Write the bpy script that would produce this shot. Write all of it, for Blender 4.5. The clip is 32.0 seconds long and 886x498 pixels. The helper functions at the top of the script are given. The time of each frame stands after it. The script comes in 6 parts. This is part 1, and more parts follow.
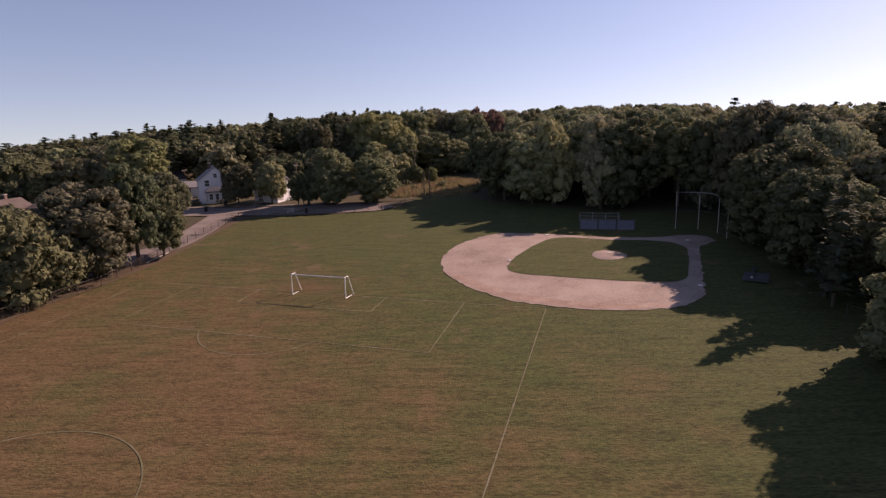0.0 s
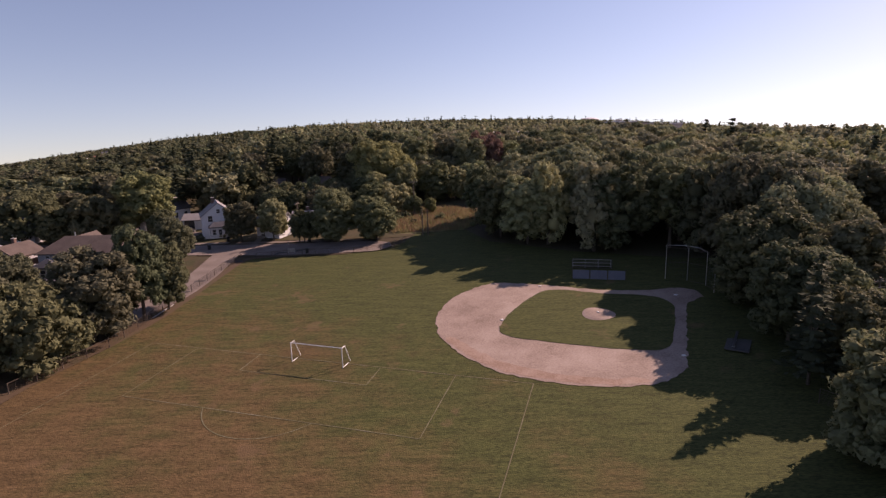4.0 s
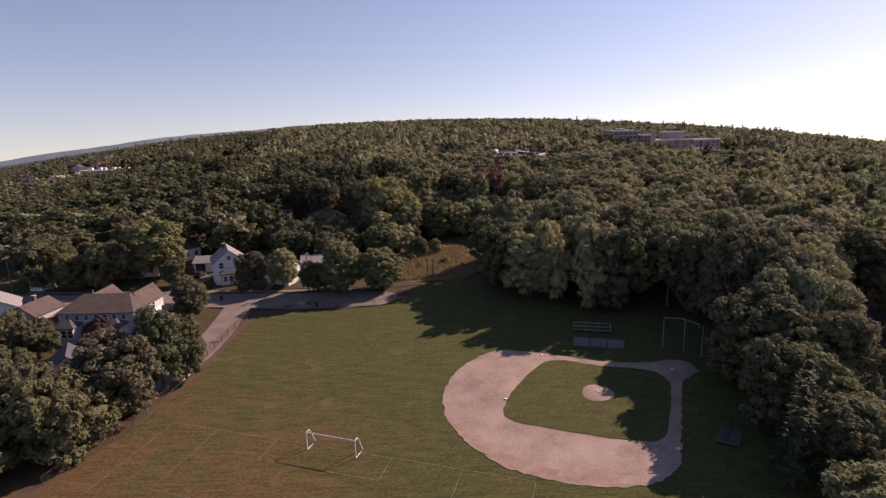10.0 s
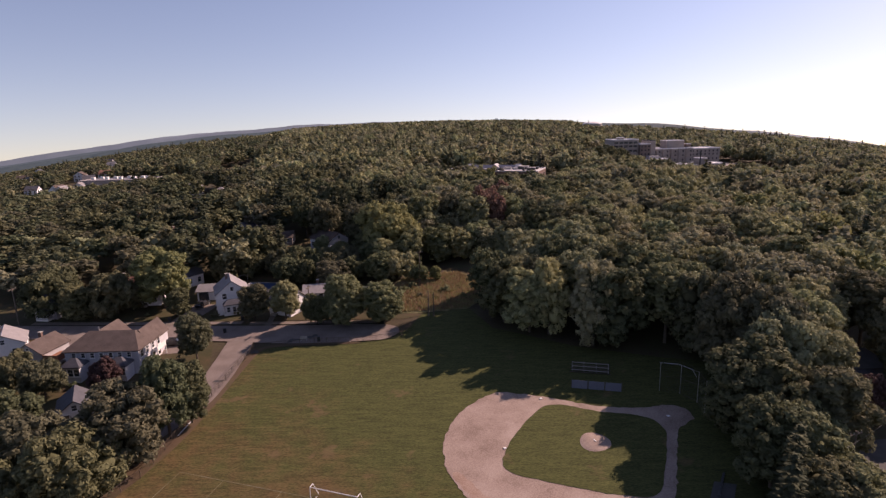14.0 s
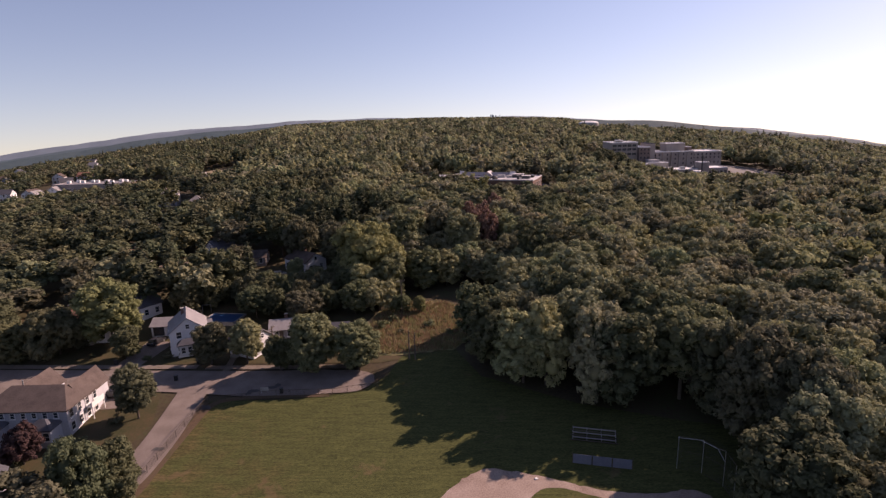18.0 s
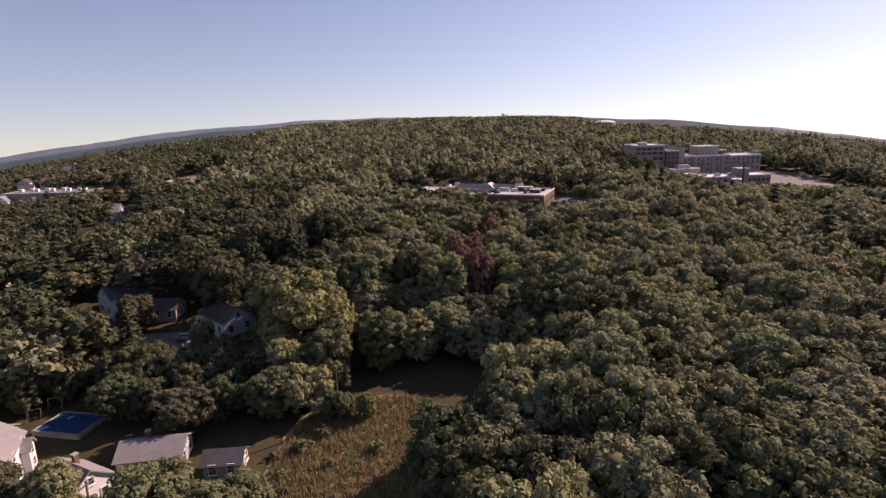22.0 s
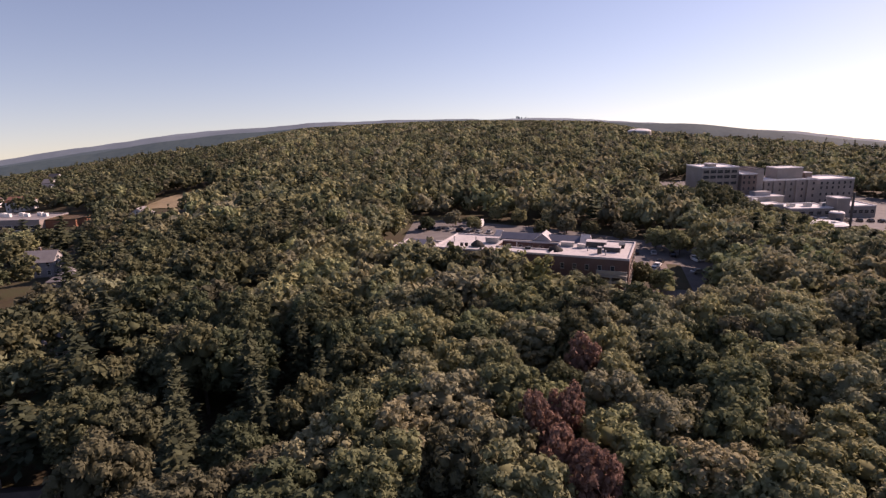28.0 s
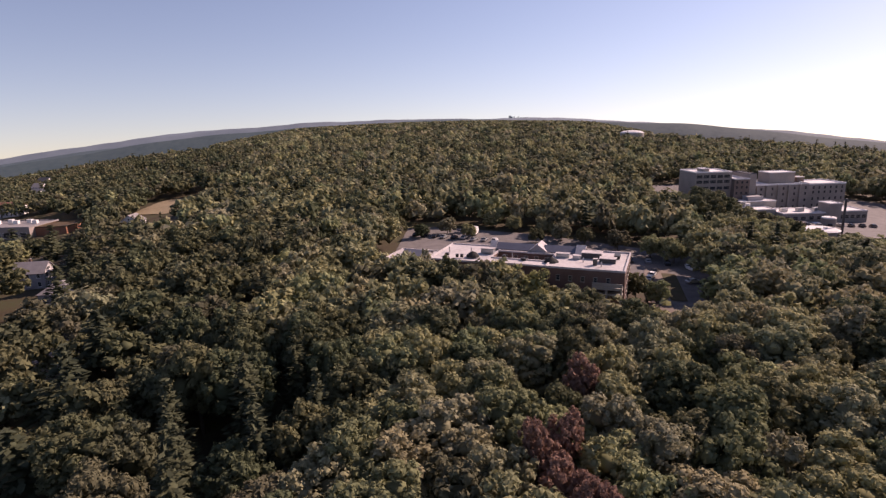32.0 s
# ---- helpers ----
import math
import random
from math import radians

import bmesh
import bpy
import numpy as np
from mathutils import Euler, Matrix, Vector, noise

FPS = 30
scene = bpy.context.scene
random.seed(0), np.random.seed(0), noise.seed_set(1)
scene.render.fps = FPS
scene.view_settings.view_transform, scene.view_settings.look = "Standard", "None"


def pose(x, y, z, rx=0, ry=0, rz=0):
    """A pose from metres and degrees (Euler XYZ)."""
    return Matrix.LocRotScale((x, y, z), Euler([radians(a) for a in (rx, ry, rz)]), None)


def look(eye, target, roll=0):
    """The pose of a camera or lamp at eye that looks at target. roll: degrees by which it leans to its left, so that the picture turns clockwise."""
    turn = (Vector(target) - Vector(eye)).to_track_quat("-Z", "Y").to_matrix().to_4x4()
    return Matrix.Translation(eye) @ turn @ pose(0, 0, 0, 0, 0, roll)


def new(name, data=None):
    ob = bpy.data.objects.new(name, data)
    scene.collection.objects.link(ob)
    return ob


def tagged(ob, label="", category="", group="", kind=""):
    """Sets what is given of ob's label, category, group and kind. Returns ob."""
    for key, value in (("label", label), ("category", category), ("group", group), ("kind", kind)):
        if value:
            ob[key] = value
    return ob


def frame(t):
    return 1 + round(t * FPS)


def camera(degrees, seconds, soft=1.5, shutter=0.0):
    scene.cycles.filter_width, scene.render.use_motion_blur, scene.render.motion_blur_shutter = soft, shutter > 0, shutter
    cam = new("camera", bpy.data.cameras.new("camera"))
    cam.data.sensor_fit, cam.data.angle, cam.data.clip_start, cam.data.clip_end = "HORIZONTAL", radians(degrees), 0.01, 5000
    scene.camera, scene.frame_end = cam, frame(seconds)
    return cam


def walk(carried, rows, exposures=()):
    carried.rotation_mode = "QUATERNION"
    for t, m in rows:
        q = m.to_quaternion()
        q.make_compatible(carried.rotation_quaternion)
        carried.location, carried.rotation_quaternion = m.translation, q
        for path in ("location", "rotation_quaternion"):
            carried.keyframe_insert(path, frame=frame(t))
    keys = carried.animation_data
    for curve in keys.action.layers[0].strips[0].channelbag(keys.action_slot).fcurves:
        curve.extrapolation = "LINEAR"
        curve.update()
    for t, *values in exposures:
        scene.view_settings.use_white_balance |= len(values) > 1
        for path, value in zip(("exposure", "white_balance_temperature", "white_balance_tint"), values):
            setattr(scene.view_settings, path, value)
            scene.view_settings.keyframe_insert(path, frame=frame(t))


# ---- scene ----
cam = camera(76.11, 32.0, soft=1.35)
PATH = [
    (0.0, (6.69, 12.59, 17.68), (4.15, 110.67, -1.67), -1.24),
    (0.5, (7.01, 12.68, 18.89), (4.33, 110.73, -0.58), -1.25),
    (1.0, (7.42, 12.71, 20.09), (4.51, 110.72, 0.44), -1.31),
    (1.5, (7.83, 12.51, 21.26), (4.83, 110.49, 1.48), -1.36),
    (2.0, (8.06, 12.36, 22.36), (5.01, 110.33, 2.53), -1.39),
    (2.5, (8.29, 12.42, 23.46), (5.15, 110.37, 3.57), -1.45),
    (3.0, (8.33, 12.36, 24.49), (5.05, 110.29, 4.51), -1.48),
    (3.5, (8.27, 12.12, 25.65), (5.04, 110.03, 5.59), -1.51),
    (5.5, (8.19, 11.41, 30.33), (4.80, 109.18, 9.60), -1.59),
    (6.0, (8.12, 11.39, 31.35), (4.84, 109.13, 10.50), -1.57),
    (6.5, (7.91, 11.35, 32.43), (4.45, 109.09, 11.58), -1.55),
    (7.0, (7.74, 11.31, 33.56), (4.34, 109.04, 12.64), -1.54),
    (7.5, (7.59, 11.34, 34.60), (4.27, 109.05, 13.56), -1.55),
    (8.0, (7.46, 11.26, 35.74), (3.93, 108.94, 14.63), -1.57),
    (8.5, (7.56, 11.16, 36.90), (3.88, 108.80, 15.62), -1.60),
    (9.0, (7.70, 11.12, 38.16), (4.03, 108.69, 16.58), -1.64),
    (9.5, (7.81, 11.05, 39.41), (4.23, 108.60, 17.71), -1.60),
    (10.0, (7.90, 11.11, 40.55), (4.31, 108.64, 18.75), -1.58),
    (10.5, (8.04, 11.04, 41.56), (4.43, 108.58, 19.80), -1.58),
    (11.0, (8.04, 11.09, 42.57), (4.46, 108.64, 20.83), -1.58),
    (11.5, (8.05, 11.20, 43.64), (4.48, 108.71, 21.76), -1.61),
    (12.0, (8.01, 11.20, 44.73), (4.43, 108.70, 22.80), -1.62),
    (12.5, (8.00, 11.19, 45.88), (4.30, 108.66, 23.85), -1.60),
    (13.0, (7.94, 11.25, 46.98), (4.26, 108.69, 24.84), -1.61),
    (13.5, (8.02, 11.29, 47.94), (4.31, 108.74, 25.80), -1.60),
    (15.5, (8.56, 12.68, 50.17), (4.85, 110.08, 27.81), -1.65),
    (16.0, (8.69, 14.69, 50.73), (5.12, 112.05, 28.17), -1.66),
    (16.5, (9.15, 17.07, 51.38), (5.66, 114.41, 28.74), -1.64),
    (17.0, (9.49, 20.22, 51.87), (6.17, 117.56, 29.18), -1.60),
    (17.5, (9.78, 24.00, 52.28), (6.70, 121.33, 29.56), -1.51),
    (18.0, (10.35, 28.40, 52.83), (7.43, 125.70, 29.94), -1.49),
    (18.5, (11.07, 33.27, 53.18), (8.28, 130.53, 30.13), -1.51),
    (19.0, (12.32, 38.90, 53.35), (9.57, 136.17, 30.31), -1.50),
    (19.5, (13.49, 44.81, 53.33), (10.81, 142.07, 30.24), -1.54),
    (20.0, (14.69, 50.91, 53.47), (12.08, 148.18, 30.41), -1.57),
    (20.5, (15.90, 57.29, 53.50), (13.37, 154.55, 30.38), -1.56),
    (21.0, (16.86, 63.74, 53.26), (14.16, 161.00, 30.15), -1.56),
    (21.5, (17.29, 70.94, 52.80), (13.16, 168.20, 29.92), -1.55),
    (22.0, (17.21, 78.70, 52.67), (12.31, 175.91, 29.72), -1.61),
    (22.5, (16.77, 85.97, 53.11), (11.42, 183.15, 30.14), -1.62),
    (23.0, (16.02, 93.17, 53.86), (10.69, 190.26, 30.52), -1.59),
    (23.5, (15.04, 99.94, 54.71), (9.84, 196.99, 31.38), -1.48),
    (24.0, (13.95, 106.45, 55.68), (8.97, 203.48, 32.40), -1.48),
    (24.5, (12.96, 112.11, 56.88), (7.98, 209.13, 33.66), -1.42),
    (25.0, (11.70, 117.89, 58.10), (6.64, 214.86, 34.78), -1.37),
    (25.5, (10.40, 123.04, 59.24), (5.00, 219.97, 35.95), -1.33),
    (26.0, (9.14, 128.21, 60.05), (2.41, 224.99, 36.58), -1.28),
    (26.5, (8.52, 132.71, 60.84), (1.42, 229.45, 37.36), -1.26),
    (28.5, (7.01, 141.17, 59.14), (0.13, 238.36, 36.60), -1.41),
    (29.0, (6.97, 141.72, 59.69), (0.11, 238.90, 37.14), -1.40),
    (29.5, (6.97, 141.99, 60.12), (0.14, 239.17, 37.56), -1.41),
    (30.0, (6.95, 142.12, 60.55), (0.15, 239.30, 37.96), -1.40),
    (30.5, (6.95, 142.11, 60.95), (0.14, 239.28, 38.34), -1.42),
    (31.0, (6.94, 142.04, 61.45), (0.12, 239.21, 38.79), -1.41),
    (31.5, (7.02, 141.86, 62.01), (0.98, 239.04, 39.22), -1.42),
    (32.0, (6.63, 141.48, 62.57), (0.91, 238.66, 39.71), -1.46),
]
walk(cam, [(t, look(eye, target, roll)) for t, eye, target, roll in PATH], [(0.0, 0.62, 7600, 37), (32.0, 0.62, 7600, 37)])

# ---- light ----
SUN_EL, SUN_AZ = radians(32.5), radians(57)
SUN_DIR = Vector((math.sin(SUN_AZ) * math.cos(SUN_EL), math.cos(SUN_AZ) * math.cos(SUN_EL), math.sin(SUN_EL)))
world = bpy.data.worlds.new("sky")
scene.world = world
world.use_nodes = True
wn = world.node_tree.nodes
sky = wn.new("ShaderNodeTexSky")
sky.sky_type = "NISHITA"
sky.sun_disc = False
sky.sun_elevation, sky.sun_rotation = SUN_EL, SUN_AZ
sky.air_density, sky.dust_density, sky.ozone_density, sky.altitude = 1.0, 0.35, 2.2, 60
coord, shift = wn.new("ShaderNodeTexCoord"), wn.new("ShaderNodeMapping")
shift.inputs["Location"].default_value = (0, 0, 0.085)
world.node_tree.links.new(coord.outputs["Generated"], shift.inputs[0])
world.node_tree.links.new(shift.outputs[0], sky.inputs[0])
wn["Background"].inputs["Strength"].default_value = 0.089
world.node_tree.links.new(sky.outputs[0], wn["Background"].inputs["Color"])
sun = new("sun", bpy.data.lights.new("sun", "SUN"))
sun.data.energy, sun.data.angle, sun.data.color = 4.5, radians(0.5), (1.0, 0.9, 0.79)
sun.matrix_world = look(SUN_DIR * 100, (0, 0, 0))


# ---- materials ----
def material(name, stops, scale=1.0, fine=8.0, rough=0.9, bump=0.0, bump_scale=None, metal=0.0, spec=0.3, mixfine=0.45, space="Generated"):
    """A surface whose colour runs over stops by noise at two scales (metres, world space)."""
    m = bpy.data.materials.new(name)
    m.use_nodes = True
    nt = m.node_tree
    n, l = nt.nodes, nt.links
    b = n["Principled BSDF"]
    b.inputs["Roughness"].default_value, b.inputs["Metallic"].default_value = rough, metal
    b.inputs["Specular IOR Level"].default_value = spec
    geo = n.new("ShaderNodeNewGeometry")
    a = n.new("ShaderNodeTexNoise")
    a.inputs["Scale"].default_value, a.inputs["Detail"].default_value = scale, 4
    f = n.new("ShaderNodeTexNoise")
    f.inputs["Scale"].default_value, f.inputs["Detail"].default_value = fine, 3
    for q in (a, f):
        l.new(geo.outputs["Position"], q.inputs["Vector"])
    mix = n.new("ShaderNodeMix")
    mix.inputs[0].default_value = mixfine
    l.new(a.outputs[0], mix.inputs[2])
    l.new(f.outputs[0], mix.inputs[3])
    ramp = n.new("ShaderNodeValToRGB")
    els = ramp.color_ramp.elements
    els[0].position, els[1].position = 0.32, 0.68
    els[0].color, els[1].color = (*stops[0], 1), (*stops[-1], 1)
    for i, c in enumerate(stops[1:-1], 1):
        els.new(0.32 + 0.36 * i / (len(stops) - 1)).color = (*c, 1)
    l.new(mix.outputs[0], ramp.inputs[0])
    l.new(ramp.outputs[0], b.inputs["Base Color"])
    if bump:
        bp = n.new("ShaderNodeBump")
        bp.inputs["Strength"].default_value, bp.inputs["Distance"].default_value = min(bump, 1.0), max(bump, 0.02)
        if bump_scale:
            g = n.new("ShaderNodeTexNoise")
            g.inputs["Scale"].default_value, g.inputs["Detail"].default_value = bump_scale, 3
            l.new(geo.outputs["Position"], g.inputs["Vector"])
            l.new(g.outputs[0], bp.inputs["Height"])
        else:
            l.new(f.outputs[0], bp.inputs["Height"])
        l.new(bp.outputs[0], b.inputs["Normal"])
    return m


def foliage(name, stops, through_light=0.3):
    """Leaves: the hue varies from tree to tree by the attribute tint and Object Info's Random, and from leaf to leaf by island."""
    m = bpy.data.materials.new(name)
    m.use_nodes = True
    nt = m.node_tree
    n, l = nt.nodes, nt.links
    n.remove(n["Principled BSDF"])
    at, oi, geo = n.new("ShaderNodeAttribute"), n.new("ShaderNodeObjectInfo"), n.new("ShaderNodeNewGeometry")
    at.attribute_name = "tint"
    add = n.new("ShaderNodeMath")
    add.operation = "ADD"
    l.new(at.outputs["Fac"], add.inputs[0])
    l.new(oi.outputs["Random"], add.inputs[1])
    fr = n.new("ShaderNodeMath")
    fr.operation = "FRACT"
    l.new(add.outputs[0], fr.inputs[0])
    ramp = n.new("ShaderNodeValToRGB")
    els = ramp.color_ramp.elements
    els[0].position, els[1].position = 0.0, 1.0
    els[0].color, els[1].color = (*stops[0], 1), (*stops[-1], 1)
    for i, c in enumerate(stops[1:-1], 1):
        els.new(i / (len(stops) - 1)).color = (*c, 1)
    l.new(fr.outputs[0], ramp.inputs[0])
    hsv = n.new("ShaderNodeHueSaturation")
    rng = n.new("ShaderNodeMapRange")
    rng.inputs["To Min"].default_value, rng.inputs["To Max"].default_value = 0.74, 1.26
    patch, both = n.new("ShaderNodeTexNoise"), n.new("ShaderNodeMix")
    patch.inputs["Scale"].default_value, patch.inputs["Detail"].default_value = 0.55, 3
    l.new(geo.outputs["Position"], patch.inputs["Vector"])
    both.inputs[0].default_value = 0.4
    l.new(patch.outputs[0], both.inputs[2])
    l.new(geo.outputs["Random Per Island"], both.inputs[3])
    l.new(both.outputs[0], rng.inputs["Value"])
    l.new(rng.outputs[0], hsv.inputs["Value"])
    l.new(ramp.outputs[0], hsv.inputs["Color"])
    d, t, mx, out = n.new("ShaderNodeBsdfPrincipled"), n.new("ShaderNodeBsdfTranslucent"), n.new("ShaderNodeMixShader"), n["Material Output"]
    d.inputs["Roughness"].default_value, d.inputs["Specular IOR Level"].default_value = 0.8, 0.08
    l.new(hsv.outputs[0], d.inputs["Base Color"])
    l.new(hsv.outputs[0], t.inputs["Color"])
    mx.inputs[0].default_value = through_light
    l.new(d.outputs[0], mx.inputs[1])
    l.new(t.outputs[0], mx.inputs[2])
    l.new(mx.outputs[0], out.inputs["Surface"])
    return m


def field_material():
    """Mown turf: green on the ball diamond's side, dry and brown on the soccer side, with mowing stripes, worn patches and short grain."""
    m = bpy.data.materials.new("turf")
    m.use_nodes = True
    nt = m.node_tree
    n, l = nt.nodes, nt.links
    b = n["Principled BSDF"]
    b.inputs["Roughness"].default_value, b.inputs["Specular IOR Level"].default_value = 0.95, 0.15
    geo, sep = n.new("ShaderNodeNewGeometry"), n.new("ShaderNodeSeparateXYZ")
    l.new(geo.outputs["Position"], sep.inputs[0])

    def noise_at(scale, detail=4, stretch=(1, 1, 1)):
        mp, q = n.new("ShaderNodeMapping"), n.new("ShaderNodeTexNoise")
        mp.inputs["Scale"].default_value = stretch
        mp.inputs["Rotation"].default_value = (0, 0, radians(15))
        l.new(geo.outputs["Position"], mp.inputs[0])
        l.new(mp.outputs[0], q.inputs["Vector"])
        q.inputs["Scale"].default_value, q.inputs["Detail"].default_value = scale, detail
        return q.outputs[0]

    def calc(op, a, c, d=None):
        q = n.new("ShaderNodeMath")
        q.operation = op
        for i, v in enumerate((a, c, d)):
            if v is None:
                continue
            if isinstance(v, (int, float)):
                q.inputs[i].default_value = v
            else:
                l.new(v, q.inputs[i])
        return q.outputs[0]

    def blend(fac, a, c):
        q = n.new("ShaderNodeMix")
        q.data_type = "RGBA"
        l.new(fac, q.inputs[0])
        for i, v in ((6, a), (7, c)):
            if isinstance(v, tuple):
                q.inputs[i].default_value = (*v, 1)
            else:
                l.new(v, q.inputs[i])
        return q.outputs[2]

    def step(v, lo, hi):
        q = n.new("ShaderNodeMapRange")
        q.interpolation_type = "SMOOTHSTEP"
        q.inputs["From Min"].default_value, q.inputs["From Max"].default_value = lo, hi
        l.new(v, q.inputs["Value"])
        return q.outputs[0]

    big, mid, fine, streak = noise_at(0.05, 5), noise_at(0.35, 5), noise_at(5.0, 5, (0.45, 1.5, 1)), noise_at(1.5, 6, (0.2, 1.5, 1))
    grain = step(calc("ADD", calc("MULTIPLY", fine, 0.72), calc("MULTIPLY", streak, 0.28)), 0.26, 0.74)
    green = blend(grain, GREEN_A, GREEN_B)
    dry = blend(grain, DRY_A, DRY_B)
    # dryness rises towards the soccer side (low x, low y)
    slope = calc("MULTIPLY_ADD", sep.outputs[0], -0.011, 0.36)
    slope = calc("MULTIPLY_ADD", sep.outputs[1], -0.0095, calc("ADD", slope, 0.5))
    dryness = calc("ADD", slope, calc("MULTIPLY_ADD", big, 1.3, -0.65))
    dryness = calc("ADD", dryness, calc("MULTIPLY_ADD", mid, 0.8, -0.4))
    dryness = calc("ADD", dryness, calc("MULTIPLY_ADD", streak, 0.3, -0.15))
    colour = blend(step(dryness, 0.0, 0.75), green, dry)
    bare = step(calc("ADD", noise_at(0.16, 6), calc("MULTIPLY", noise_at(0.7, 4), 0.35)), 0.80, 0.92)
    colour = blend(calc("MULTIPLY", bare, 0.4), colour, (0.17, 0.105, 0.062))
    # mowing stripes run across the field, about 1.8 m each
    wave = n.new("ShaderNodeTexWave")
    mp = n.new("ShaderNodeMapping")
    mp.inputs["Rotation"].default_value = (0, 0, radians(106))
    l.new(geo.outputs["Position"], mp.inputs[0])
    l.new(mp.outputs[0], wave.inputs["Vector"])
    wave.inputs["Scale"].default_value, wave.inputs["Distortion"].default_value, wave.inputs["Detail"].default_value = 0.12, 1.6, 3
    hs = n.new("ShaderNodeHueSaturation")
    val = n.new("ShaderNodeMapRange")
    val.inputs["To Min"].default_value, val.inputs["To Max"].default_value = 0.82, 1.14
    l.new(calc("ADD", calc("MULTIPLY", wave.outputs[1], 0.22), calc("MULTIPLY", streak, 0.6)), val.inputs["Value"])
    l.new(val.outputs[0], hs.inputs["Value"])
    l.new(colour, hs.inputs["Color"])
    l.new(hs.outputs[0], b.inputs["Base Color"])
    bp = n.new("ShaderNodeBump")
    bp.inputs["Strength"].default_value, bp.inputs["Distance"].default_value = 0.85, 0.06
    l.new(noise_at(7, 4), bp.inputs["Height"])
    l.new(bp.outputs[0], b.inputs["Normal"])
    return m


GREEN_A, GREEN_B = (0.029, 0.034, 0.012), (0.100, 0.106, 0.035)
DRY_A, DRY_B = (0.052, 0.034, 0.015), (0.168, 0.104, 0.050)
TURF = field_material()
SOIL = material("forest_floor", [(0.035, 0.026, 0.016), (0.06, 0.045, 0.024), (0.05, 0.06, 0.022)], 0.12, 1.5, bump=0.2)
LAWN = material("lawn", [(0.032, 0.037, 0.012), (0.058, 0.047, 0.020), (0.084, 0.052, 0.029)], 0.25, 3.0, bump=0.1)
VERGE = material("dry_verge", [(0.066, 0.042, 0.025), (0.098, 0.064, 0.038), (0.060, 0.056, 0.022)], 0.3, 3.0, bump=0.1)
CLAY = material("infield_clay", [(0.165, 0.115, 0.092), (0.285, 0.212, 0.176), (0.365, 0.288, 0.248)], 0.25, 5.0, bump=0.05)
CLAY_RED = material("red_clay", [(0.20, 0.122, 0.088), (0.285, 0.195, 0.152), (0.35, 0.26, 0.215)], 0.6, 5.0, bump=0.05)
ASPHALT = material("old_asphalt", [(0.129, 0.102, 0.087), (0.181, 0.144, 0.126), (0.224, 0.183, 0.160)], 0.35, 6.0, bump=0.03)
PATCH = material("asphalt_repair", [(0.06, 0.055, 0.052), (0.09, 0.082, 0.078)], 0.6, 6.0)
CONCRETE = material("concrete", [(0.258, 0.235, 0.210), (0.361, 0.336, 0.302)], 0.5, 6.0)
CHALK = material("field_chalk", [(0.100, 0.086, 0.042), (0.140, 0.124, 0.068), (0.215, 0.195, 0.135)], 0.35, 1.6)
WHITE = material("white_paint", [(0.619, 0.605, 0.588), (0.705, 0.689, 0.672)], 0.6, 5.0, rough=0.6)
SIDING = material("white_siding", [(0.568, 0.563, 0.571), (0.671, 0.655, 0.655)], 0.4, 3.0, rough=0.7)
# white siding darkened and blued: the front wall's shade is in the colour
SHADE_SIDING = material("white_siding_in_shade", [(0.40, 0.40, 0.425), (0.50, 0.495, 0.515)], 0.4, 3.0, rough=0.7)
GREYSIDE = material("grey_siding", [(0.292, 0.277, 0.286), (0.378, 0.361, 0.370)], 0.4, 3.0, rough=0.7)
TANSIDE = material("tan_siding", [(0.248, 0.203, 0.188), (0.302, 0.256, 0.235)], 0.4, 3.0, rough=0.7)
SHINGLE = material("brown_shingles", [(0.062, 0.045, 0.040), (0.088, 0.066, 0.058), (0.112, 0.085, 0.074)], 0.7, 5.0, bump=0.04)
SHINGLE_DARK = material("dark_shingles", [(0.055, 0.055, 0.065), (0.10, 0.098, 0.11)], 0.7, 5.0, bump=0.04)
SHINGLE_GREY = material("grey_shingles", [(0.189, 0.176, 0.181), (0.267, 0.248, 0.248)], 0.7, 5.0, bump=0.04)
SHINGLE_RED = material("red_shingles", [(0.19, 0.085, 0.062), (0.26, 0.125, 0.095)], 0.7, 5.0, bump=0.04)
BRICK = material("brown_brick", [(0.10, 0.06, 0.05), (0.14, 0.085, 0.07), (0.17, 0.105, 0.088)], 0.3, 6.0, bump=0.03)
TANBRICK = material("tan_brick", [(0.215, 0.19, 0.175), (0.31, 0.275, 0.255)], 0.2, 3.0)
DIMBRICK = material("dim_brown_brick", [(0.13, 0.10, 0.09), (0.18, 0.14, 0.125)], 0.2, 3.0)
ROOFING = material("pale_roofing", [(0.33, 0.305, 0.31), (0.47, 0.44, 0.44), (0.56, 0.53, 0.53)], 0.12, 1.2)
WHITEROOF = material("white_roof_membrane", [(0.58, 0.56, 0.56), (0.72, 0.70, 0.70)], 0.12, 1.2)
METAL = material("galvanised_steel", [(0.32, 0.33, 0.34), (0.46, 0.47, 0.48)], 0.8, 6.0, rough=0.4, metal=0.8)
STEEL_DARK = material("dark_steel", [(0.05, 0.05, 0.052), (0.09, 0.09, 0.092)], 0.8, 6.0, rough=0.5, metal=0.3)
FENCING = material("rusty_fencing", [(0.06, 0.045, 0.036), (0.10, 0.078, 0.062)], 0.8, 6.0)
WOOD = material("weathered_wood", [(0.09, 0.07, 0.055), (0.15, 0.12, 0.095)], 0.8, 6.0)
BARK = material("bark", [(0.055, 0.042, 0.033), (0.11, 0.085, 0.068)], 1.5, 8.0, bump=0.1)
GLASS = material("window_glass", [(0.02, 0.024, 0.03), (0.04, 0.046, 0.055)], 0.5, 2.0, rough=0.12, spec=0.6)
